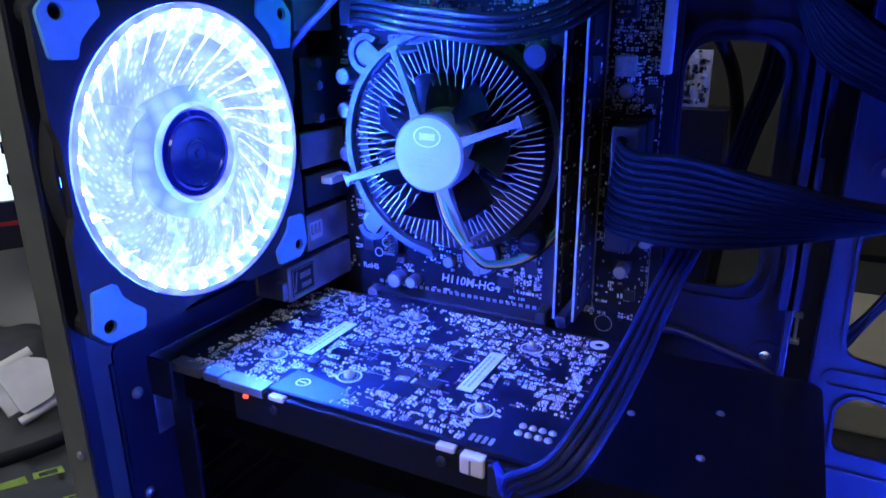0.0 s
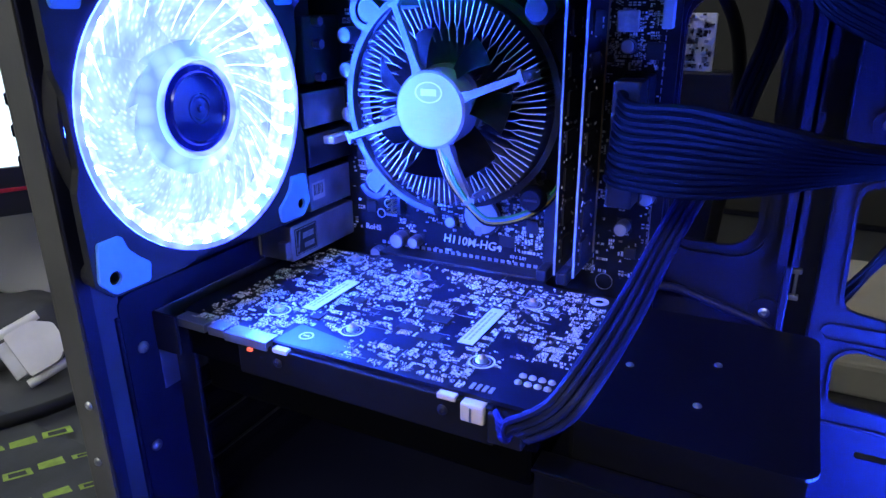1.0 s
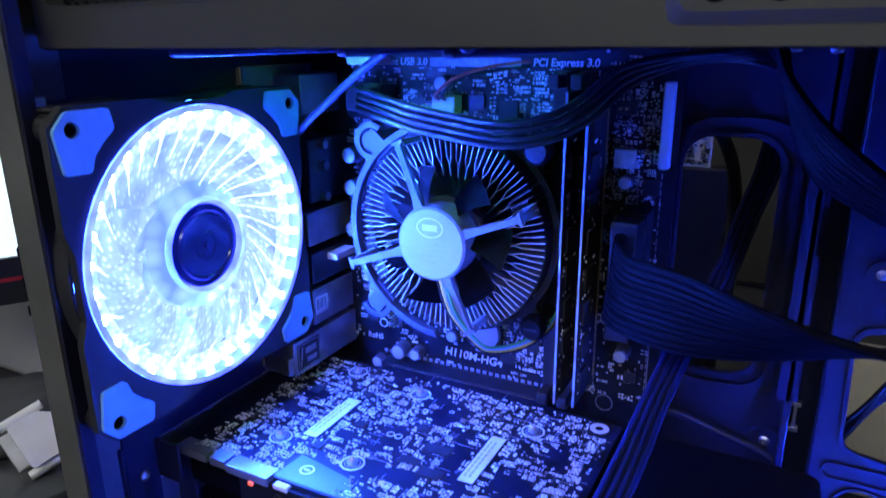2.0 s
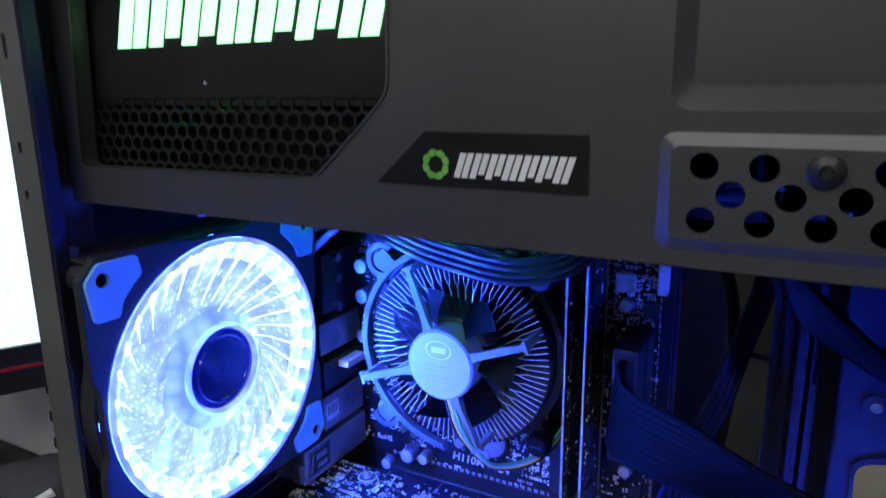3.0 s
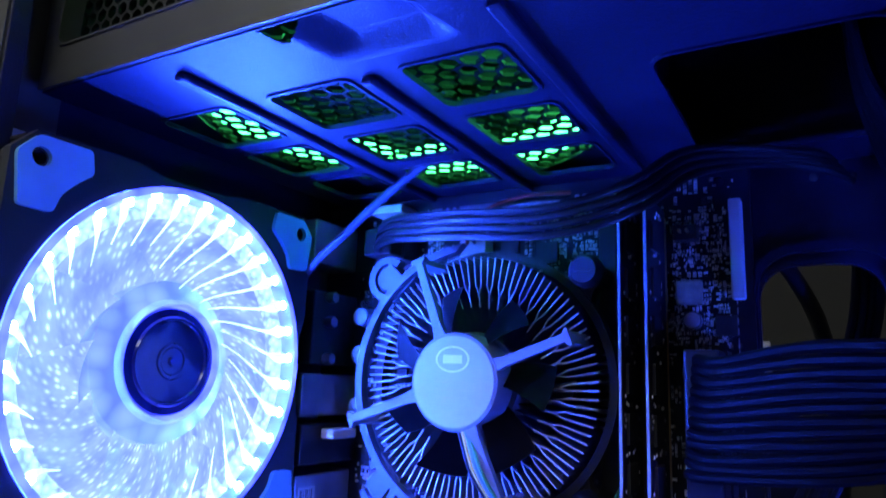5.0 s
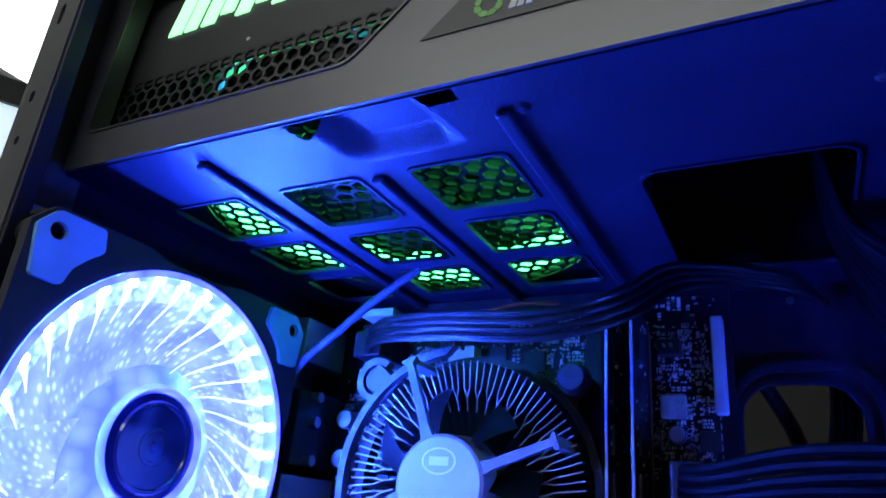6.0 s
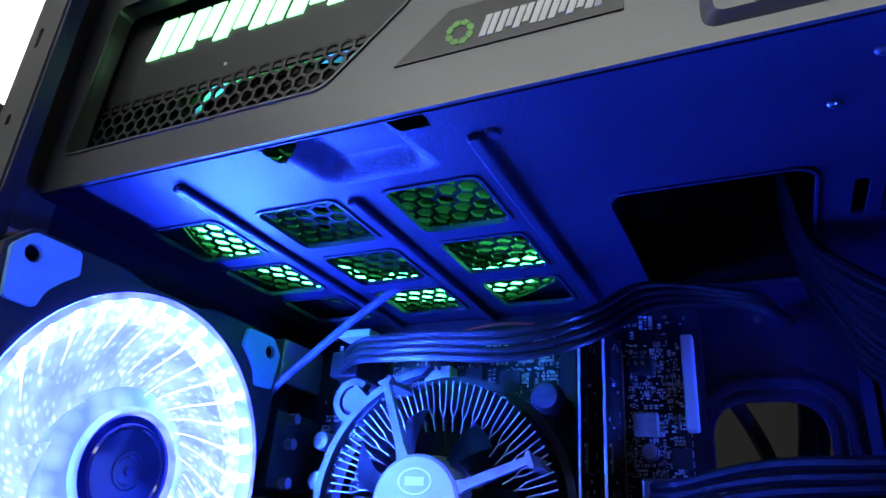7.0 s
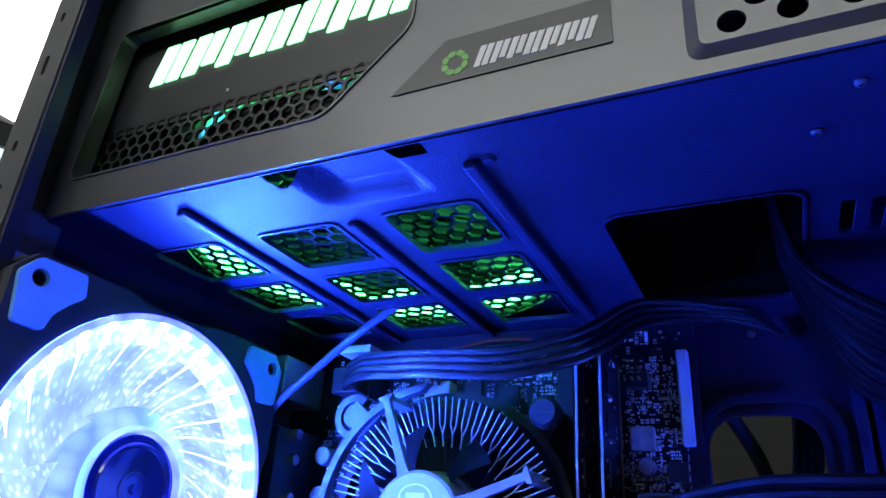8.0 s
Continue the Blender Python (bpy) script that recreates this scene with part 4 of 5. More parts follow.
def board_clear(u, v):
    return (u - 0.0715) ** 2 + (v - 0.2465) ** 2 < 0.040 ** 2 or 0.1105 < u < 0.1275 or (0.0440 < u < 0.094 and 0.1665 < v < 0.1765) or (0.004 < u < 0.024 and v < 0.178) or (0.010 < u < 0.028 and 0.178 < v < 0.198) or (0.086 < u < 0.107 and 0.166 < v < 0.1715) or v < 0.166 or (0.012 < u < 0.13 and v > 0.3165)


rows = scatter(3, -0.002, 0.158, 0.166, 0.325, 2600, board_clear, lambda a, b, c, d, t: (a, b, BY - t, BY, c, d))
rows += scatter(4, 0.0780, 0.1100, 0.296, 0.317, 900, board_clear, lambda a, b, c, d, t: (a, b, BY - t, BY, c, d))
rows += scatter(5, 0.1345, 0.1550, 0.262, 0.312, 6000, board_clear, lambda a, b, c, d, t: (a, b, BY - t, BY, c, d), 0.8)
rows += scatter(6, 0.0860, 0.1100, 0.170, 0.200, 800, board_clear, lambda a, b, c, d, t: (a, b, BY - t, BY, c, d))
tagged(part("component_field", boxes(rows), SMD, board), kind="stuff")
# Print on the board.
letters("H110M-HG4", 0.0062, facing(0.0540, BY - 0.0003, 0.1712, -1.5), SILK, board, bold=0.0001, shear=0.12)
letters("RoHS", 0.0042, facing(0.0062, BY - 0.0003, 0.1716, 0), SILK, board, bold=0.00008)
letters("REV. 2.01", 0.0022, facing(0.0915, BY - 0.0003, 0.1680, 0), SILK, board)
letters("Front USB 3.0", 0.0046, facing(0.0195, BY - 0.0003, 0.3178, 0), SILK, board, bold=0.00008, shear=0.12)
letters("PCI Express 3.0", 0.0046, facing(0.0985, BY - 0.0003, 0.3178, 0), SILK, board, bold=0.00008, shear=0.12)
# White print coloured grey here to stand in for the shadow over it.
part("print_panel", box(0.0475, 0.0930, BY - 0.0004, BY, 0.3172, 0.3212), SILK_DIM, board)
part("header_print", boxes([(0.0165 + 0.0035 * i, 0.0165 + 0.0035 * i + 0.0020, BY - 0.0003, BY, 0.1645, 0.1662) for i in range(27)]), SILK_DIM, board)
ticks = [(x, x + 0.0004, BY - 0.0003, BY, z, z + 0.0022) for x in (0.1300, 0.1330, 0.1565) for z in [0.168 + 0.0035 * i for i in range(40)]]
ticks += [(0.1525, 0.1572, BY - 0.0003, BY, 0.2030, 0.2034), (0.1572, 0.1576, BY - 0.0003, BY, 0.172, 0.2034)]
tagged(part("print_ticks", boxes(ticks), SILK_DIM, board), kind="stuff")
tri = plate("y", BY - 0.0003, 0.0003, [(0.0180, 0.1908), (0.0245, 0.1908), (0.02125, 0.1965)], [[(0.0191, 0.1914), (0.0234, 0.1914), (0.02125, 0.1953)]])
part("warning_print", tri, SILK, board)
part("mark_print", ring(0.0021, 0.0026, -0.0003, 0, (0.0212, BY, 0.1875), "y", 24), SILK, board)
part("mark_print", ring(0.0021, 0.0026, -0.0003, 0, (0.0165, BY, 0.1815), "y", 24), SILK, board)
part("mark_print", ring(0.0038, 0.0041, -0.0003, 0, (0.1390, BY, 0.1640), "y", 32), SILK_DIM, board)
part("mark_print", box(0.0195, 0.0262, BY - 0.0003, BY, 0.1806, 0.1824), SILK_DIM, board)

# Ports along the rear edge.
lan = part("network_port", box(-0.0225, -0.0030, -0.0150, BY, 0.1890, 0.2080, 0.0006), PORT, board, "tinned port block with a bar code label")
part("port_label", box(-0.0030, -0.0027, -0.0130, -0.0030, 0.1945, 0.2035), PAPER, lan)
part("label_bars", boxes([(-0.0027, -0.0025, -0.0122 + 0.0011 * i, -0.0122 + 0.0011 * i + (0.0003 if i % 3 else 0.0006), 0.1970, 0.2025) for i in range(7)]), INK, lan)
aud = part("audio_port", box(-0.0225, -0.0020, -0.0330, BY, 0.1680, 0.1865, 0.0008), PORT, board, "dark audio port block")
part("audio_label", plate("x", -0.0019, 0.0002, rounded(-0.0310, -0.0135, 0.1705, 0.1845, 0.0006)), CHIP, aud)
part("label_border", plate("x", -0.0016, 0.0002, rounded(-0.0305, -0.0140, 0.1710, 0.1840, 0.0006), [rounded(-0.0301, -0.0144, 0.1714, 0.1836, 0.0004)]), SILK_DIM, aud)
part("label_bars", boxes([(-0.0016, -0.0014, -0.0250, -0.0165, 0.1782, 0.1812), (-0.0016, -0.0014, -0.0240, -0.0165, 0.1732, 0.1757)]), SILK_DIM, aud)
part("label_mark", plate("x", -0.0016, 0.0002, [(-0.0295, 0.1725), (-0.0285, 0.1725), (-0.0268, 0.1825), (-0.0278, 0.1825)]), SILK_DIM, aud)
part("jack_collar", box(-0.0080, -0.0030, -0.0365, -0.0330, 0.1700, 0.1790, 0.0005), STEEL, aud)
usb = part("usb_port", box(-0.0225, -0.0010, -0.0160, BY, 0.2120, 0.2280, 0.0008), PLASTIC, board, "black twin port block")
part("port_tab", box(-0.0010, 0.0055, -0.0040, 0.0120, 0.2222, 0.2260, 0.0006), CREAM, usb, "cream plastic tab")
usb2 = part("usb_port", box(-0.0225, -0.0030, -0.0150, BY, 0.2310, 0.2480, 0.0008), PORT, board, "tinned port block")
vga = part("video_port", box(-0.0225, -0.0040, -0.0100, BY, 0.2520, 0.2830, 0.0008), PLASTIC, board, "dark video port block")
for z in (0.2545, 0.2700, 0.2805):
    part("port_nut", disc(0.0024, 0, 0.0040, (-0.0040, -0.0010, z), "x", 6), STEEL, vga)
ps2 = part("keyboard_port", box(-0.0225, -0.0060, -0.0100, BY, 0.2950, 0.3140, 0.0008), PORT, board, "tinned keyboard port block")
part("port_shield", box(-0.0240, -0.0225, -0.0300, BY, 0.1660, 0.3180, 0.0004), TIN, board)

part("sound_header", box(0.0090, 0.0260, BY - 0.0130, BY, 0.3180, 0.3215, 0.0005), CREAM, board, "cream plastic header")
# ---- memory ----
for x, label in ((0.1252, "green-black memory stick standing in its slot"), (0.1336, "memory stick with a bright edge standing in its slot")):
    stick = thing("memory_module", label, "memory module", "memory sticks")
    xs = x - 0.0005
    base = BY - 0.0050
    bm = box(xs, xs + 0.0012, -0.0140, base, 0.1775, 0.3095, 0.0002)
    part("module_board", bm, PCB, stick)
    part("module_edge", box(xs + 0.0001, xs + 0.0011, -0.0146, -0.0138, 0.1773, 0.3097, 0.0002), RAM_EDGE, stick, "pale board edge")
    for i in range(8):
        z = 0.183 + 0.0155 * i
        part("memory_chip", box(xs + 0.0012, xs + 0.0023, -0.0100, 0.0010, z, z + 0.0095, 0.0002), CHIP, stick)
        part("memory_chip", box(xs - 0.0011, xs, -0.0100, 0.0010, z, z + 0.0095, 0.0002), CHIP, stick)
    rng = random.Random(7)
    tagged(part("component_field", boxes([(xs + 0.0012, xs + 0.0016, y, y + 0.0006, z, z + 0.0010) for y, z in [(rng.uniform(-0.0125, 0.007), rng.uniform(0.180, 0.306)) for _ in range(120)]]), SMD, stick), kind="stuff")
    part("contact_strip", box(xs - 0.0002, xs + 0.0014, base - 0.0022, base, 0.180, 0.307), GOLD, stick)

# ---- processor cooler ----
CX, CZ = 0.0735, 0.2470
cooler = thing("processor_cooler", "round aluminium finned cooler with a grey four-armed fan", "cpu cooler")
part("base", disc(0.0190, 0, -0.0040, (CX, BY - 0.0010, CZ), "y", 40), ALU, cooler)
part("socket_frame", plate("y", BY - 0.0040, 0.0040, rounded(CX - 0.026, CX + 0.026, CZ - 0.026, CZ + 0.026, 0.003)), STEEL, cooler)
part("core", disc(0.0175, 0, -0.0300, (CX, BY - 0.0050, CZ), "y", 40), ALU, cooler, smooth=True)
fin_bm = bmesh.new()
for (r0, a0, r1, a1) in ((0.0165, 0.0, 0.0310, 0.10), (0.0310, 0.10, 0.0345, 0.082), (0.0345, 0.082, 0.0447, 0.100), (0.0310, 0.10, 0.0345, 0.144), (0.0345, 0.144, 0.0447, 0.166)):
    prev = None
    for i in range(5):
        f = i / 4
        r, a = r0 + (r1 - r0) * f, a0 + (a1 - a0) * f
        pr = [fin_bm.verts.new((r * math.cos(a), yy, r * math.sin(a))) for yy in (0.0, 0.0270)]
        if prev:
            fin_bm.faces.new((prev[0], prev[1], pr[1], pr[0]))
        prev = pr
bmesh.ops.solidify(fin_bm, geom=fin_bm.faces[:], thickness=0.0007)
fin0 = part("fin", fin_bm, ALU, cooler)
fin0.location = (CX, -0.0130, CZ)
edge_bm = bmesh.new()
for (r0, a0, r1, a1) in ((0.0265, 0.072, 0.0310, 0.10), (0.0310, 0.10, 0.0345, 0.082), (0.0345, 0.082, 0.0447, 0.100), (0.0310, 0.10, 0.0345, 0.144), (0.0345, 0.144, 0.0447, 0.166)):
    for i in range(4):
        q = [(r0 + (r1 - r0) * f, a0 + (a1 - a0) * f) for f in (i / 4, (i + 1) / 4)]
        w = 0.00021
        corners = [(r * math.cos(t) - s * w * math.sin(t), r * math.sin(t) + s * w * math.cos(t)) for (r, t), s in ((q[0], 1), (q[0], -1), (q[1], -1), (q[1], 1))]
        top = [edge_bm.verts.new((u, -0.0004, v)) for u, v in corners]
        low = [edge_bm.verts.new((u, 0.0002, v)) for u, v in corners]
        edge_bm.faces.new(top)
        for n in range(4):
            edge_bm.faces.new((top[n], top[(n + 1) % 4], low[(n + 1) % 4], low[n]))
fin_edge0 = part("fin_edge", edge_bm, FIN_EDGE, fin0, "bright cut edge")
for k in range(1, 48):
    f = new("fin", fin0.data)
    f.parent = cooler
    f.matrix_local = Matrix.Translation((CX, -0.0130, CZ)) @ Matrix.Rotation(-2 * math.pi * k / 48, 4, "Y")
    e = new("fin_edge", fin_edge0.data)
    e.parent = f
    e["label"] = "bright cut edge"
# Light put into colour: dark ring all round, lighter arc only toward the fan.
clip_ring = ring(0.0455, 0.0484, -0.0020, 0.0030, (CX, -0.0020, CZ), "y", 64)
part("clip_ring", clip_ring, PLASTIC, cooler, "dark plastic clip ring", smooth=True)
arc = [(CX + 0.0502 * math.cos(radians(a)), CZ + 0.0502 * math.sin(radians(a))) for a in range(96, 265, 6)]
arc += [(CX + 0.0474 * math.cos(radians(a)), CZ + 0.0474 * math.sin(radians(a))) for a in range(262, 95, -6)]
part("clip_arc", plate("y", -0.0152, 0.0040, arc), CLIP, cooler, "clip arc coloured lighter to show the fan's light")
# Left legs and most left pins coloured lighter, right ones darker, as the fan lights them.
for k, (sx, sz) in enumerate(((-1, 1), (1, 1), (1, -1), (-1, -1))):
    px, pz = CX - 0.0005 + sx * 0.0395, CZ + sz * 0.0385
    a = math.atan2(sz, sx)
    pts = round_poly([(0.0462, -0.0085), (0.0500, -0.0050), (0.0590, -0.0042), (0.0590, 0.0042), (0.0500, 0.0035), (0.0478, 0.0060), (0.0462, 0.0045)], 0.0012)
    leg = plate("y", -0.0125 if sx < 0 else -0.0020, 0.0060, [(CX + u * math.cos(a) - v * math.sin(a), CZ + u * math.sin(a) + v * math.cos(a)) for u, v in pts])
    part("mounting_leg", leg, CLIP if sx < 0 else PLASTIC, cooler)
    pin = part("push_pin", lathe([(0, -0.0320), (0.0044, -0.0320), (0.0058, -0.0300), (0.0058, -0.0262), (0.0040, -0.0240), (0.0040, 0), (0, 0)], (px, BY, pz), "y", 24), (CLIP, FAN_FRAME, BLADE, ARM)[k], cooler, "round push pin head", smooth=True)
    if sx < 0:
        turn = [radians(q) for q in range(50 if sz > 0 else -160, (331 if sz > 0 else 121), 20)]
        hook = [(px + 0.0088 * math.cos(q), pz + 0.0088 * math.sin(q)) for q in turn] + [(px + 0.0060 * math.cos(q), pz + 0.0060 * math.sin(q)) for q in reversed(turn)]
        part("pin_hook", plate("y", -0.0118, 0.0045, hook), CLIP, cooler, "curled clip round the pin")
    part("pin_slot", box(px - 0.0030, px + 0.0030, BY - 0.0324, BY - 0.0318, pz - 0.0005, pz + 0.0005), CHIP, pin)
HY = -0.0300
hub = part("fan_hub", lathe([(0, 0.0), (0.0152, 0.0), (0.0160, 0.0004), (0.0163, 0.0015), (0.0163, 0.0120), (0, 0.0120)], (CX + 0.0006, HY, CZ), "y", 56), ARM, cooler, "grey fan hub", smooth=True)
part("hub_sticker", disc(0.0150, -0.0003, 0.0, (CX + 0.0006, HY, CZ), "y", 56), HUB, hub, "round silver sticker")
mark = lathe([(0.0056, 0), (0.0064, 0), (0.0064, -0.0002), (0.0056, -0.0002), (0.0056, 0)], (0, 0, 0), "y", 36)
for v in mark.verts:
    v.co = Vector((v.co.x * 1.0 + CX + 0.0004, v.co.y + HY - 0.0003, v.co.z * 0.68 + CZ + 0.0072))
part("maker_mark", mark, SILK, hub)
part("maker_bar", box(CX - 0.0032, CX + 0.0040, HY - 0.0005, HY - 0.0003, CZ + 0.0058, CZ + 0.0086), SILK, hub)
part("sticker_print", boxes([(CX - w, CX + w, HY - 0.0004, HY - 0.0003, CZ - z, CZ - z + 0.0004) for w, z in ((0.007, 0.0005), (0.009, 0.0030), (0.006, 0.0055), (0.0050, 0.0080))]), FAINT, hub)
for ang, ln in ((radians(20.5), 0.0430), (radians(199.5), 0.0445), (radians(110.5), 0.0450), (radians(-64), 0.0420)):
    c, s = math.cos(ang), math.sin(ang)
    pts = [(0.0140, -0.0026), (0.0200, -0.0016), (ln - 0.0020, -0.0013), (ln - 0.0010, -0.0028), (ln, -0.0028), (ln, 0.0028), (ln - 0.0010, 0.0028), (ln - 0.0020, 0.0013), (0.0200, 0.0016), (0.0140, 0.0026)]
    own = plate("y", HY + 0.0006, 0.0026, [(CX + u * c - v * s, CZ + u * s + v * c) for u, v in pts])
    part("fan_arm", own, ARM, cooler, "slim grey arm")
    post = box(-0.0012, 0.0012, HY + 0.003, -0.0090, -0.0020, 0.0020, 0.0003)
    bmesh.ops.transform(post, matrix=Matrix.Translation((CX + (ln - 0.0014) * c, 0, CZ + (ln - 0.0014) * s)) @ Matrix.Rotation(-ang, 4, "Y"), verts=post.verts)
    part("arm_post", post, ARM, cooler)
for k in range(7):
    a = 2 * math.pi * (k + 0.2) / 7
    bm = bmesh.new()
    g = []
    for i in range(6):
        r = 0.0160 + 0.0160 * i / 5
        row = []
        for j in range(5):
            q = j / 4
            b = a + (q - 0.5) * 0.46 - 0.22 * i / 5
            row.append(bm.verts.new((CX + r * math.cos(b), HY + 0.0040 + 0.0105 * q, CZ + r * math.sin(b))))
        g.append(row)
    for p, q in zip(g, g[1:]):
        for j in range(4):
            bm.faces.new((p[j], p[j + 1], q[j + 1], q[j]))
    bmesh.ops.solidify(bm, geom=bm.faces[:], thickness=0.0009)
    part("fan_blade", bm, BLADE, cooler, "dark fan blade", smooth=True)
for k, mat in enumerate((CABLE, YELLOW_WIRE, BLUE_WIRE, GREEN_WIRE)):
    o = 0.0012 * (k - 1.5)
    line = spline([(CX + 0.004 + o, HY + 0.002, CZ - 0.0155), (CX + 0.011 + o * 1.1, HY - 0.0008, CZ - 0.029), (CX + 0.0200 + o, HY + 0.004, CZ - 0.0425), (CX + 0.0255 + o, -0.0200, CZ - 0.0475 + o),
                   (CX + 0.0370, -0.0120, CZ - 0.0455 + o), (CX + 0.0440, 0.0000, CZ - 0.040 + o), (CX + 0.0470, 0.014, CZ - 0.030 + o)])
    part("fan_wire", tube(line, 0.00065, 6), mat, cooler, smooth=True)

# ---- graphics card ----
GZ = 0.1630
gpu = thing("graphics_card", "graphics card with its blue-black board side up, dense with solder", "graphics card")
edge = [(-0.0200, -0.0700), (-0.0180, -0.0900), (-0.0040, -0.0930), (0.0360, -0.0930), (0.0370, -0.0955), (0.1515, -0.0955), (0.1515, 0.0050), (0.1200, 0.0050), (0.1100, 0.0085), (0.0280, 0.0085), (0.0200, 0.0040), (-0.0200, 0.0040)]
screws6 = [(0.0205, -0.0715), (0.0600, -0.0735), (0.0570, -0.0115), (0.1180, -0.0735), (0.0160, -0.0055), (0.1175, -0.0175)]
part("circuit_board", plate("z", GZ - 0.0016, 0.0016, edge, [circle(0.1430, -0.0020, 0.0017, 16)]), GPCB, gpu)
part("contact_edge", box(0.0280, 0.1080, 0.0085, 0.0140, GZ - 0.0014, GZ - 0.0002), GOLD, gpu)
part("cooler_shroud", box(-0.0120, 0.1480, -0.0945, 0.0020, 0.1455, GZ - 0.0030, 0.0012), CABLE_MATT, gpu, "black plastic cooler cover")
part("cooler_body", box(-0.0080, 0.1450, -0.0900, 0.0000, 0.1270, 0.1455, 0.0020), CABLE_MATT, gpu)
part("front_rail", box(0.0200, 0.1330, -0.0975, -0.0945, 0.1460, GZ - 0.0020, 0.0006), RAIL, gpu, "dark side rail")
part("bracket", box(-0.0245, -0.0232, -0.1010, 0.0150, 0.1280, 0.1660, 0.0004), STEEL, gpu, "steel slot bracket")
part("bracket_lip", box(-0.0245, -0.0100, -0.1015, -0.1000, 0.1480, 0.1660, 0.0004), PAINT, gpu)
for x0, x1, y0, y1 in ((-0.0150, 0.0020, -0.0975, -0.0900), (0.0040, 0.0125, -0.0975, -0.0905), (0.0140, 0.0360, -0.0985, -0.0905)):
    part("link_contact", box(x0, x1, y0, y1, GZ - 0.0034, GZ + 0.0004, 0.0003), TIN, gpu)
part("status_light", box(0.0262, 0.0285, -0.0990, -0.0978, 0.1578, 0.1592, 0.0003), material("lit_red_dot", (0.5, 0.05, 0.03), 0.4, emit=(1.0, 0.12, 0.05), strength=1.2), gpu)
for x in (0.0390, 0.1120):
    part("rail_tab", box(x, x + 0.0070, -0.0985, -0.0940, GZ - 0.0030, GZ - 0.0010, 0.0004), CREAM, gpu)
    screw(gpu, (x + 0.002, -0.0978, 0.1555), "y", 0.0020, -0.0010, PLASTIC)
plug = part("power_socket", box(0.1212, 0.1302, -0.0992, -0.0860, 0.1540, GZ - 0.0018, 0.0008), CREAM, gpu, "cream power socket")
part("socket_seam", box(0.1250, 0.1256, -0.0996, -0.0990, 0.1545, 0.1600), INK, plug)
for x, y in screws6:
    part("print_ring", ring(0.0044, 0.0052, 0, 0.0002, (x, y, GZ), "z", 36), SILK, gpu)
    part("print_ring", ring(0.0031, 0.0035, 0, 0.0002, (x, y, GZ), "z", 32), SILK_DIM, gpu)
    screw(gpu, (x, y, GZ), "z", 0.0017, 0.0030, COPPER)
    part("screw_spring", lathe([(0.0020, 0), (0.0024, 0.0003), (0.0020, 0.0006), (0.0024, 0.0009), (0.0020, 0.0012), (0.0023, 0.0015), (0.0017, 0.0018)], (x, y, GZ), "z", 20), STEEL, gpu, smooth=True)
part("mounting_ring", ring(0.0019, 0.0042, 0, 0.0003, (0.1430, -0.0020, GZ), "z", 36), PAPER, gpu)
for x0, x1, y0, y1, n in ((0.0285, 0.0355, -0.0660, -0.0310, 9), (0.1035, 0.1100, -0.0645, -0.0300, 9)):
    lab = part("label", box(x0, x1, y0, y1, GZ + 0.0006, GZ + 0.0009), PAPER, gpu, "narrow white label")
    part("label_bars", boxes([(x0 + 0.0012 + 0.0020 * q, x0 + 0.0020 + 0.0020 * q, y0 + 0.003 + 0.0031 * i, y0 + 0.0054 + 0.0031 * i, GZ + 0.0009, GZ + 0.00105) for i in range(n) for q in (0, 1)]), FAINT, lab)
for k in range(8):
    x, y = 0.1355 + 0.0036 * (k % 4), -0.0765 - 0.0048 * (k // 4)
    part("solder_post", lathe([(0.0015, 0), (0.0013, 0.0006), (0.0006, 0.0011), (0, 0.0012)], (x, y, GZ), "z", 12), CAPTOP, gpu, smooth=True)
for k in range(4):
    part("solder_pad", box(0.1215 + 0.0024 * k, 0.1229 + 0.0024 * k, -0.0925, -0.0885, GZ, GZ + 0.0005, 0.0002), CAPTOP, gpu)
part("bare_panel", plate("z", GZ, 0.0002, [(0.0365, -0.0945), (0.0740, -0.0945), (0.0655, -0.0830), (0.0380, -0.0780)]), material("bare_blue_mask", (0.05, 0.11, 0.24), 0.35, vary=0.2, scale=60), gpu)
part("mark_print", ring(0.0024, 0.0031, 0.0002, 0.0004, (0.0465, -0.0860, GZ), "z", 28), SILK, gpu)
part("mark_print", boxes([(0.0450, 0.0480, -0.0864, -0.0856, GZ + 0.0002, GZ + 0.0004)]), SILK, gpu)
for x in (0.0625, 0.0665):
    part("mark_print", lathe([(0.0014, 0), (0.0019, 0), (0.0019, 0.0002), (0.0014, 0.0002), (0.0014, 0)], (x, -0.0480, GZ), "z", 20), SILK, gpu)
for x, y, w, t in ((0.0870, -0.0500, 0.0120, 0.0060), (0.0800, -0.0620, 0.0090, 0.0050), (0.0920, -0.0660, 0.0100, 0.0060), (0.0470, -0.0480, 0.0060, 0.0050), (0.0090, -0.0300, 0.0060, 0.0060), (0.0400, -0.0700, 0.0050, 0.0050), (0.0740, -0.0380, 0.0060, 0.0050), (0.0350, -0.0240, 0.0050, 0.0040)):
    part("chip", box(x - w / 2, x + w / 2, y - t / 2, y + t / 2, GZ, GZ + 0.0011, 0.0002), CHIP, gpu)


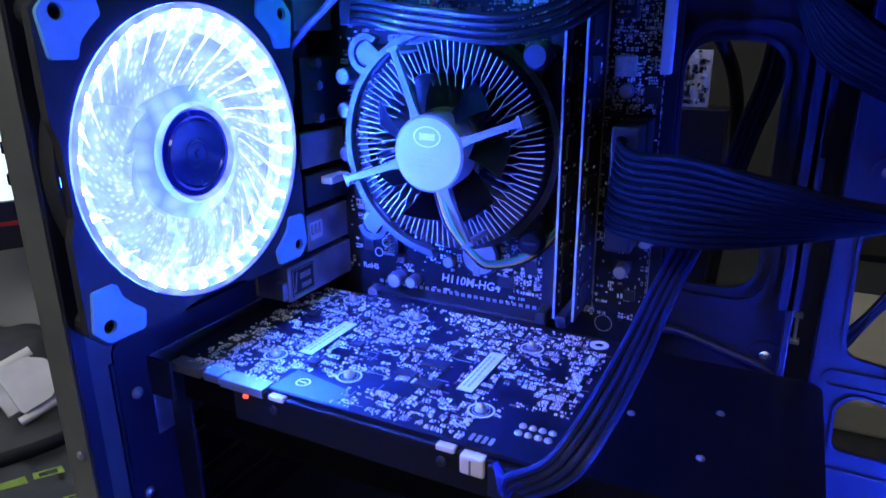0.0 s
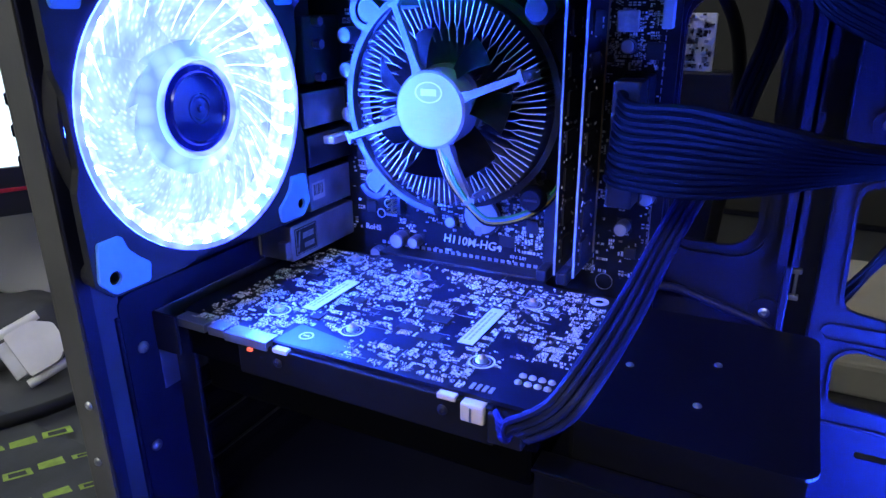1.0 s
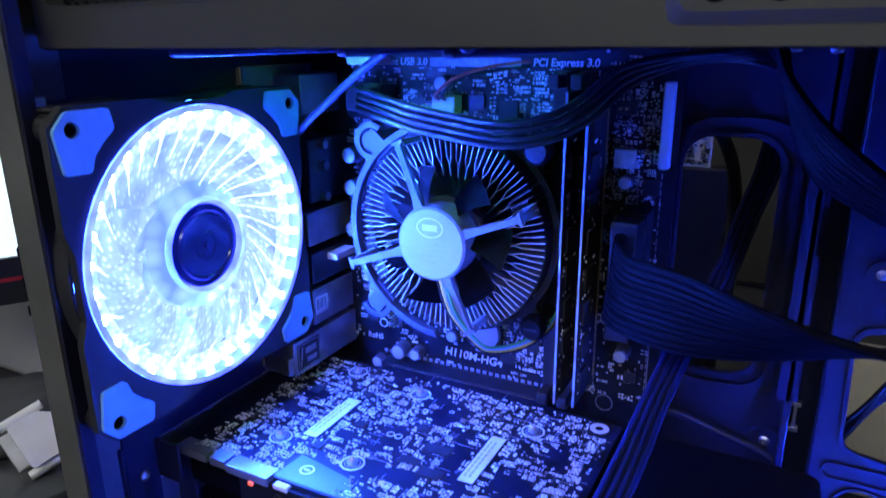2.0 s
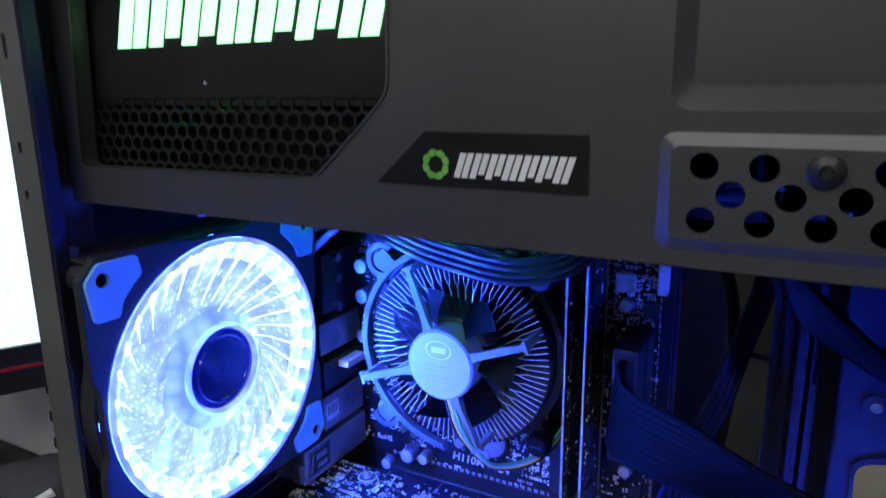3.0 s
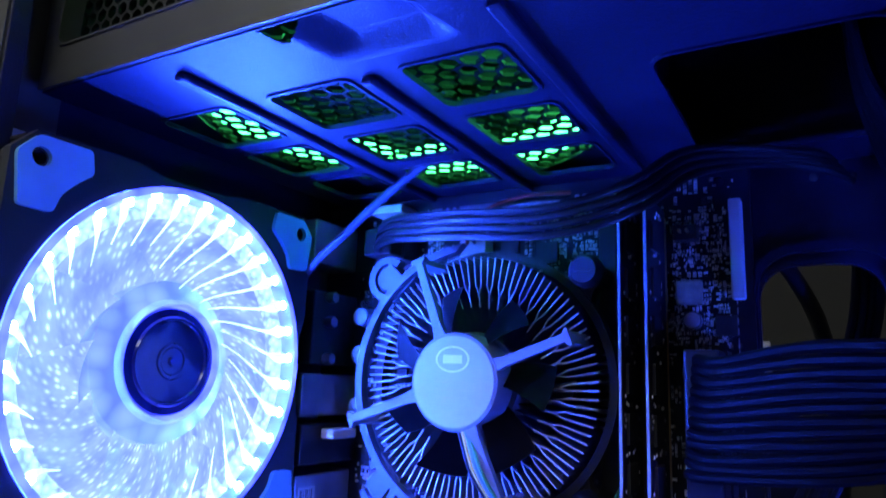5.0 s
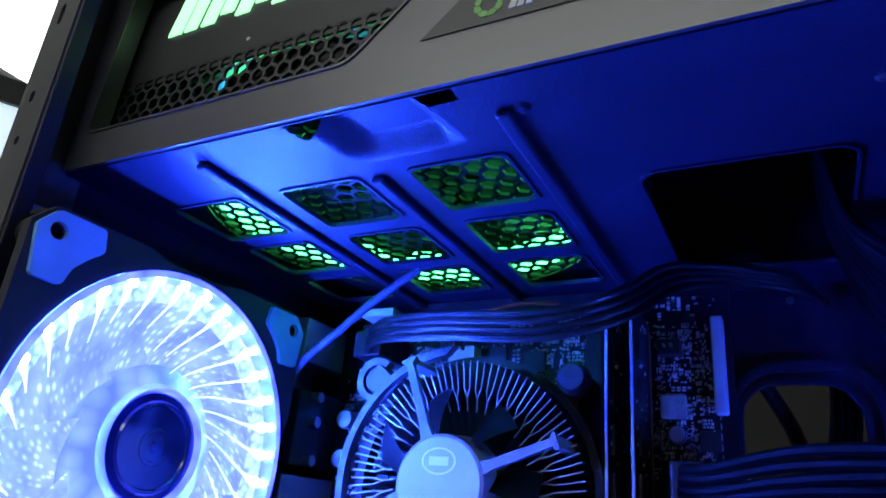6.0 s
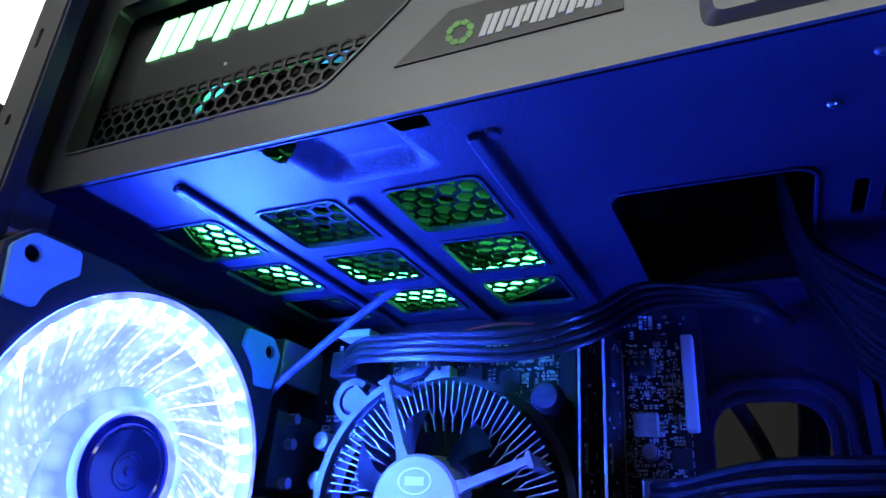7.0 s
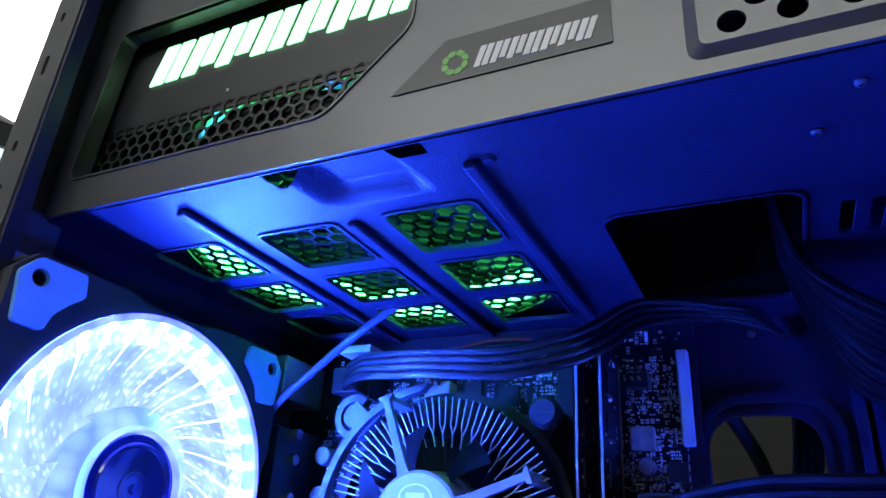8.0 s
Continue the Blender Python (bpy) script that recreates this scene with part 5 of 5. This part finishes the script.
def gpu_clear(u, v):
    if noise.noise(Vector((u * 75, v * 75, 3.3))) + 0.6 * noise.noise(Vector((u * 210, v * 210, 7.1))) < -0.36:
        return True
    if any((u - x) ** 2 + (v - y) ** 2 < 0.0056 ** 2 for x, y in screws6) or (u - 0.143) ** 2 + (v + 0.002) ** 2 < 0.005 ** 2:
        return True
    if 0.0275 < u < 0.036 and -0.067 < v < -0.030 or 0.1025 < u < 0.1105 and -0.0655 < v < -0.029:
        return True
    if 0.036 < u < 0.064 and v < -0.078 or u > 0.119 and v < -0.075:
        return True
    return any(a < u < b and c < v < d for a, b, c, d in ((0.070, 0.082, -0.030, -0.020), (0.092, 0.100, -0.062, -0.040), (0.070, 0.090, -0.078, -0.070), (0.125, 0.150, -0.075, -0.066), (0.040, 0.050, -0.060, -0.054), (0.058, 0.070, -0.056, -0.042)))


rows = scatter(11, -0.010, 0.150, -0.094, 0.003, 7000, gpu_clear, lambda a, b, c, d, t: (a, b, c, d, GZ, GZ + t), 0.68)
tagged(part("component_field", boxes(rows), SMD, gpu), kind="stuff")
traces = []
rng = random.Random(21)
for _ in range(420):
    u, v, ln = rng.uniform(-0.008, 0.145), rng.uniform(-0.092, 0.0), rng.uniform(0.002, 0.009)
    if not gpu_clear(u, v):
        traces.append((u, u + ln, v, v + 0.00025, GZ, GZ + 0.00012) if rng.random() < 0.5 else (u, u + 0.00025, v, v + ln, GZ, GZ + 0.00012))
tagged(part("board_print", boxes(traces), SILK_DIM, gpu), kind="stuff")

# ---- drive cage ----
cage = thing("drive_cage", "plain black steel drive cage with screws on top", "drive cage")
part("cage_top", plate("z", 0.1600, 0.0012, rounded(0.1560, 0.2300, -0.0915, 0.0060, 0.006)), GLOSS_BLACK, cage)
for y in (-0.0907, 0.0040):
    part("cage_side", box(0.1590, 0.2270, y, y + 0.0012, FLOOR, 0.1600), GLOSS_BLACK, cage)
part("cage_end", box(0.1575, 0.1588, -0.0900, 0.0050, FLOOR, 0.1600), GLOSS_BLACK, cage)
part("cage_lip", box(0.1485, 0.2400, -0.1020, -0.0907, 0.1440, 0.1455, 0.0005), GLOSS_BLACK, cage)
part("cage_front", box(0.1490, 0.2380, -0.1000, -0.0985, FLOOR, 0.1440, 0.0004), GLOSS_BLACK, cage)
for x, y in ((0.1672, -0.0485), (0.1965, -0.0345), (0.1935, -0.0660)):
    screw(cage, (x, y, 0.1612), "z", 0.0015, 0.0009)
screw(cage, (0.1690, -0.1000, 0.1360), "y", 0.0028, -0.0014)

# ---- cables ----
cpu_cable = thing("processor_power_cable", "flat black cable of four wires looping over the cooler", "cable")
ribbon(cpu_cable, [((0.0215, 0.0060, 0.3030), (0.1, 0, 1)), ((0.0240, -0.0060, 0.3035), (0.1, 0.1, 1)), ((0.0400, -0.0200, 0.3030), (0, 0.15, 1)), ((0.0600, -0.0300, 0.3005), (0, 0.1, 1)), ((0.0780, -0.0360, 0.2985), (0, 0.1, 1)), ((0.1080, -0.0400, 0.2958), (0, -0.1, 1)),
                   ((0.1270, -0.0380, 0.2990), (-0.2, -0.2, 1)), ((0.1380, -0.0310, 0.3055), (-0.4, -0.3, 0.8)), ((0.1475, -0.0200, 0.3155), (-0.3, -0.5, 0.6)), ((0.1600, -0.0070, 0.3205), (-0.2, -0.8, 0.4)), ((0.1740, 0.0060, 0.3225), (-0.1, -1, 0.3)), ((0.1850, 0.0160, 0.3225), (-0.3, -0.8, 0.5)), ((0.1910, 0.0270, 0.3215), (-0.6, -0.3, 0.8))], 4, 0.0028, 0.0013, CABLE_SATIN, jitter=0.03, seed=2)
part("plug", box(0.0145, 0.0280, -0.0030, 0.0065, 0.2975, 0.3085, 0.0008), PLASTIC, cpu_cable)
main_cable = thing("main_power_cable", "broad flat black cable of many wires into the main socket", "cable")
ribbon(main_cable, [((0.1480, 0.0000, 0.2360), (0.05, -0.05, 1)), ((0.1470, -0.0160, 0.2395), (0.12, -0.1, 1)), ((0.1555, -0.0330, 0.2390), (0.15, -0.3, 1)), ((0.1770, -0.0500, 0.2420), (0.05, -0.35, 0.9)), ((0.2020, -0.0630, 0.2445), (0, -0.7, 0.7)),
                    ((0.2240, -0.0690, 0.2470), (0, -0.9, 0.45)), ((0.2450, -0.0700, 0.2500), (0, -1, 0.3)), ((0.2620, -0.0680, 0.2550), (-0.2, -1, 0.1)), ((0.2690, -0.0630, 0.2640), (-0.3, -1, 0)), ((0.2600, -0.0560, 0.2710), (0.2, -1, 0.2)), ((0.2430, -0.0480, 0.2770), (0.2, -1, 0.3)),
                    ((0.2280, -0.0410, 0.2840), (0.2, -1, 0.4)), ((0.2140, -0.0350, 0.2930), (0.2, -0.9, 0.4)), ((0.2045, -0.0290, 0.3070), (0.1, -1, 0.2)), ((0.1985, -0.0240, 0.3220), (0, -1, 0)), ((0.1950, -0.0240, 0.3400), (0, -1, 0)), ((0.1930, -0.0260, 0.3700), (0, -1, 0))], 12, 0.0030, 0.0015, CABLE_MATT, seed=5)
part("plug", box(0.1432, 0.1540, -0.0080, 0.0050, 0.2085, 0.2595, 0.0010), PLASTIC, main_cable)
gpu_cable = thing("graphics_power_cable", "flat black four-wire cable bowing up from the graphics card", "cable")
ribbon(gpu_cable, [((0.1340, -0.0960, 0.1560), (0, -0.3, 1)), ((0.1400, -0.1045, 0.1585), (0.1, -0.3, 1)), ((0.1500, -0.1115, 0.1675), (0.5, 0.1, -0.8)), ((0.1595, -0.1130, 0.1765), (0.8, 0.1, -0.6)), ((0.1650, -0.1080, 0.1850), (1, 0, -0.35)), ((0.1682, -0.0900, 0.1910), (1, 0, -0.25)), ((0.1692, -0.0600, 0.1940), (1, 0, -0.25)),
                   ((0.1705, -0.0300, 0.2000), (1, 0, -0.3)), ((0.1750, 0.0000, 0.2120), (1, 0, -0.4)), ((0.1775, 0.0220, 0.2170), (1, 0, -0.5)), ((0.1830, 0.0420, 0.2280), (1, 0, -0.5)), ((0.1890, 0.0500, 0.2520), (1, 0, -0.4)), ((0.1960, 0.0520, 0.2800), (1, 0, -0.2)), ((0.1980, 0.0500, 0.3200), (1, 0, 0)), ((0.1970, 0.0440, 0.3900), (1, 0, 0))], 4, 0.0026, 0.0014, CABLE_BLUE_LIT, jitter=0.05, seed=8)
part("plug", box(0.1312, 0.1440, -0.0990, -0.0870, 0.1480, 0.1600, 0.0010), PLASTIC, gpu_cable)
fan_cable = thing("fan_cable", "single blue-grey sleeved fan lead slanting up into the bay", "cable")
part("lead", tube(spline([(-0.0110, -0.0170, 0.2790), (0.0030, -0.0200, 0.2920), (0.0180, -0.0200, 0.3035), (0.0340, -0.0200, 0.3155), (0.0530, -0.0200, 0.3272), (0.0640, -0.0190, 0.3315)]), 0.0017, 10), SLEEVE, fan_cable, smooth=True)
rod = thing("loose_cable", "loose round cable lying along the tray", "cable")
part("lead", tube(spline([(0.1600, 0.0220, 0.1650), (0.1720, 0.0250, 0.1645), (0.1900, 0.0262, 0.1590), (0.2060, 0.0270, 0.1545), (0.2130, 0.0270, 0.1500), (0.2140, 0.0240, 0.1440)]), 0.0020, 10), PAINT, rod, smooth=True)
back_lead = thing("rear_cable", "black cable hanging behind the tray opening", "cable")
part("lead", tube(spline([(0.1660, 0.0400, 0.2980), (0.1720, 0.0550, 0.2920), (0.1800, 0.0600, 0.2740), (0.1835, 0.0600, 0.2500), (0.1840, 0.0600, 0.2200), (0.1800, 0.0560, 0.1700), (0.1780, 0.0550, TOP + 0.003)]), 0.0030, 10), CABLE, back_lead, smooth=True)
front_wires = thing("front_panel_wires", "bundle of thin black wires behind the front panel", "cable")
ribbon(front_wires, [((0.2300, 0.0260, 0.1600), (0, 0, 1)), ((0.2400, 0.0230, 0.1800), (0.3, 0, 1)), ((0.2520, 0.0240, 0.2000), (0.3, 0, 1)), ((0.2720, 0.0240, 0.2120), (0, 0, 1)), ((0.3000, 0.0230, 0.2160), (0, 0, 1))], 5, 0.0032, 0.0011, CABLE, seed=12)
for k, mat in enumerate((RED_WIRE, CABLE)):
    lead = thing("header_wire", ("red" if k == 0 else "black") + " thin wire from the fan header", "wire", "header wires")
    part("lead", tube(spline([(0.0560 + 0.003 * k, 0.0120, 0.3030), (0.0600 + 0.003 * k, 0.0020, 0.3060), (0.0700 + 0.003 * k, 0.0000, 0.3130), (0.0850, 0.0040, 0.3180 - 0.002 * k), (0.1000, 0.0120, 0.3200 - 0.002 * k)]), 0.0007, 6), mat, lead, smooth=True)

# ---- what stands round the case ----
screen = thing("monitor", "flat monitor with bright screen and red bezel line", "monitor")
MM = Matrix.Translation((-0.305, 0.010, 0)) @ Matrix.Rotation(radians(-30), 4, "Z")


def placed(bm, m):
    bmesh.ops.transform(bm, matrix=m, verts=bm.verts)
    return bm


part("bezel", placed(plate("x", -0.012, 0.012, rounded(-0.30, 0.07, 0.140, 0.515, 0.006), [rounded(-0.288, 0.058, 0.176, 0.495, 0.001)]), MM), PLASTIC, screen)
part("screen_panel", placed(box(-0.010, -0.004, -0.29, 0.06, 0.174, 0.497), MM), SCREEN, screen, "bright pale blue-white screen")
part("red_line", placed(box(-0.001, 0.0008, -0.30, 0.07, 0.1580, 0.1610, 0.0003), MM), RED, screen)
part("back_shell", placed(box(-0.05, -0.013, -0.29, 0.06, 0.15, 0.505, 0.01), MM), PLASTIC, screen)
part("stand", placed(box(-0.045, -0.02, -0.16, -0.08, TOP, 0.20, 0.004), MM), PLASTIC, screen)
part("stand_foot", placed(box(-0.13, 0.06, -0.22, -0.04, TOP, TOP + 0.012, 0.004), MM), PLASTIC, screen)
crate = thing("storage_box", "pale grey plastic box below the monitor screen", "box")
part("box_body", box(-0.52, -0.20, 0.050, 0.13, TOP, 0.128, 0.006), PALE, crate)
part("box_lid", box(-0.523, -0.197, 0.047, 0.133, 0.128, 0.133, 0.002), PALE, crate)
bag = thing("cable_heap", "rounded black bag heaped on the table", "bag")
bm = bmesh.new()
bmesh.ops.create_icosphere(bm, subdivisions=4, radius=1.0)
for v in bm.verts:
    n = 1 + 0.18 * noise.noise(v.co * 1.7) + 0.05 * noise.noise(v.co * 5)
    v.co = Vector((-0.315 + 0.055 * v.co.x * n, 0.000 + 0.045 * v.co.y * n, max(TOP, TOP + 0.010 + 0.030 * v.co.z * n)))
part("bag_body", bm, CLOTH, bag, smooth=True)
dvi = thing("video_plug", "ivory video plug with a black cable on the table", "plug")
DM = Matrix.Translation((-0.250, -0.028, TOP + 0.024)) @ Vector((0.72, -0.48, 0.5)).to_track_quat("Z", "Y").to_matrix().to_4x4() @ Matrix.Rotation(radians(-68), 4, "Z") @ Matrix.Diagonal((0.85, 0.85, 1.0, 1))
part("shell", placed(plate("z", -0.008, 0.016, round_poly([(-0.020, -0.014), (0.020, -0.014), (0.020, 0.010), (0.010, 0.022), (-0.010, 0.022), (-0.020, 0.010)], 0.003)), DM), IVORY, dvi)
part("connector", placed(box(-0.0165, 0.0165, -0.0240, -0.0140, -0.0045, 0.0045, 0.001), DM), STEEL, dvi)
for s in (-1, 1):
    part("thumb_screw", placed(disc(0.0040, -0.019, 0.016, (s * 0.0235, 0, 0), "y", 14), DM), IVORY, dvi)
part("cable", tube(spline([DM @ Vector((0, 0.020, 0)), DM @ Vector((0, 0.045, 0.0)), Vector((-0.23, 0.02, TOP + 0.02)), Vector((-0.19, -0.03, TOP + 0.008)), Vector((-0.24, -0.12, TOP + 0.006)), Vector((-0.36, -0.20, TOP + 0.006))]), 0.0048, 10), CABLE, dvi, smooth=True)
mat_ob = thing("printed_mat", "dark cloth mat with a lime green angular print", "mat")
part("cloth", plate("z", TOP + 0.0005, 0.0025, rounded(-0.52, -0.060, -0.34, -0.070, 0.01)), CLOTH, mat_ob)
rng = random.Random(33)
for band, (ax, ay) in enumerate(((-0.190, -0.155), (-0.163, -0.170), (-0.225, -0.150), (-0.130, -0.180))):
    for k in range(6):
        s0, s1 = 0.0175 * k, 0.0175 * k + rng.uniform(0.011, 0.0165)
        w0, w1 = rng.uniform(-0.003, 0.001), rng.uniform(0.004, 0.0075)
        quad = [(ax + 0.53 * s + 0.80 * w, ay + 0.85 * s - 0.55 * w) for s, w in ((s0, w0), (s1, w0 + rng.uniform(-0.001, 0.002)), (s1 + 0.002, w1), (s0 + 0.001, w1 - 0.001))]
        mu, mv = sum(p[0] for p in quad) / 4, sum(p[1] for p in quad) / 4
        holes = [] if k % 3 == 1 else [[(mu + (u - mu) * 0.62, mv + (v - mv) * 0.62) for u, v in quad]]
        part("print_shape", plate("z", TOP + 0.0030, 0.0002, quad, holes), LIME, mat_ob)
clutter = thing("spare_circuit_board", "pale cluttered circuit board standing behind the case", "circuit board")
part("circuit_board", box(0.124, 0.150, 0.246, 0.250, 0.236, 0.279, 0.001), PALE, clutter)
part("board_stand", box(0.118, 0.165, 0.244, 0.262, TOP, 0.240, 0.002), PLASTIC, clutter)
rows = scatter(41, 0.125, 0.149, 0.242, 0.278, 220, lambda u, v: False, lambda a, b, c, d, t: (a, b + 0.001, 0.246 - 3 * t, 0.246, c, d + 0.001))
tagged(part("component_field", boxes(rows), SMD, clutter), kind="stuff")
part("red_socket", box(0.1245, 0.1285, 0.238, 0.246, 0.262, 0.276, 0.001), RED, clutter)
carton = thing("carton", "flat cream card carton lying behind the case", "carton")
part("carton_body", box(0.22, 0.42, 0.200, 0.42, TOP, 0.060, 0.003), CARD, carton)
# Cabinet coloured near black, standing in for shade behind the case openings.
cabinet = thing("grey_cabinet", "cabinet behind the computer, coloured near black for shade", "cabinet")
part("cabinet_body", box(-0.15, 0.88, 0.60, 0.80, TOP, 1.50, 0.004), PAINT, cabinet)
part("cabinet_door", box(-0.145, 0.22, 0.590, 0.599, TOP + 0.01, 1.49, 0.002), SHADE_WALL, cabinet)
part("cabinet_door", box(0.225, 0.875, 0.590, 0.599, TOP + 0.01, 1.49, 0.002), SHADE_WALL, cabinet)

# ---- second lit fan at the front of the case ----
front_fan = copy_thing(case_fan, pose(0.3340, -0.150, -0.136, 0, 0, 180))
tagged(front_fan, "black lit case fan behind the front panel", "fan", "case fans")
tagged(case_fan, group="case fans")
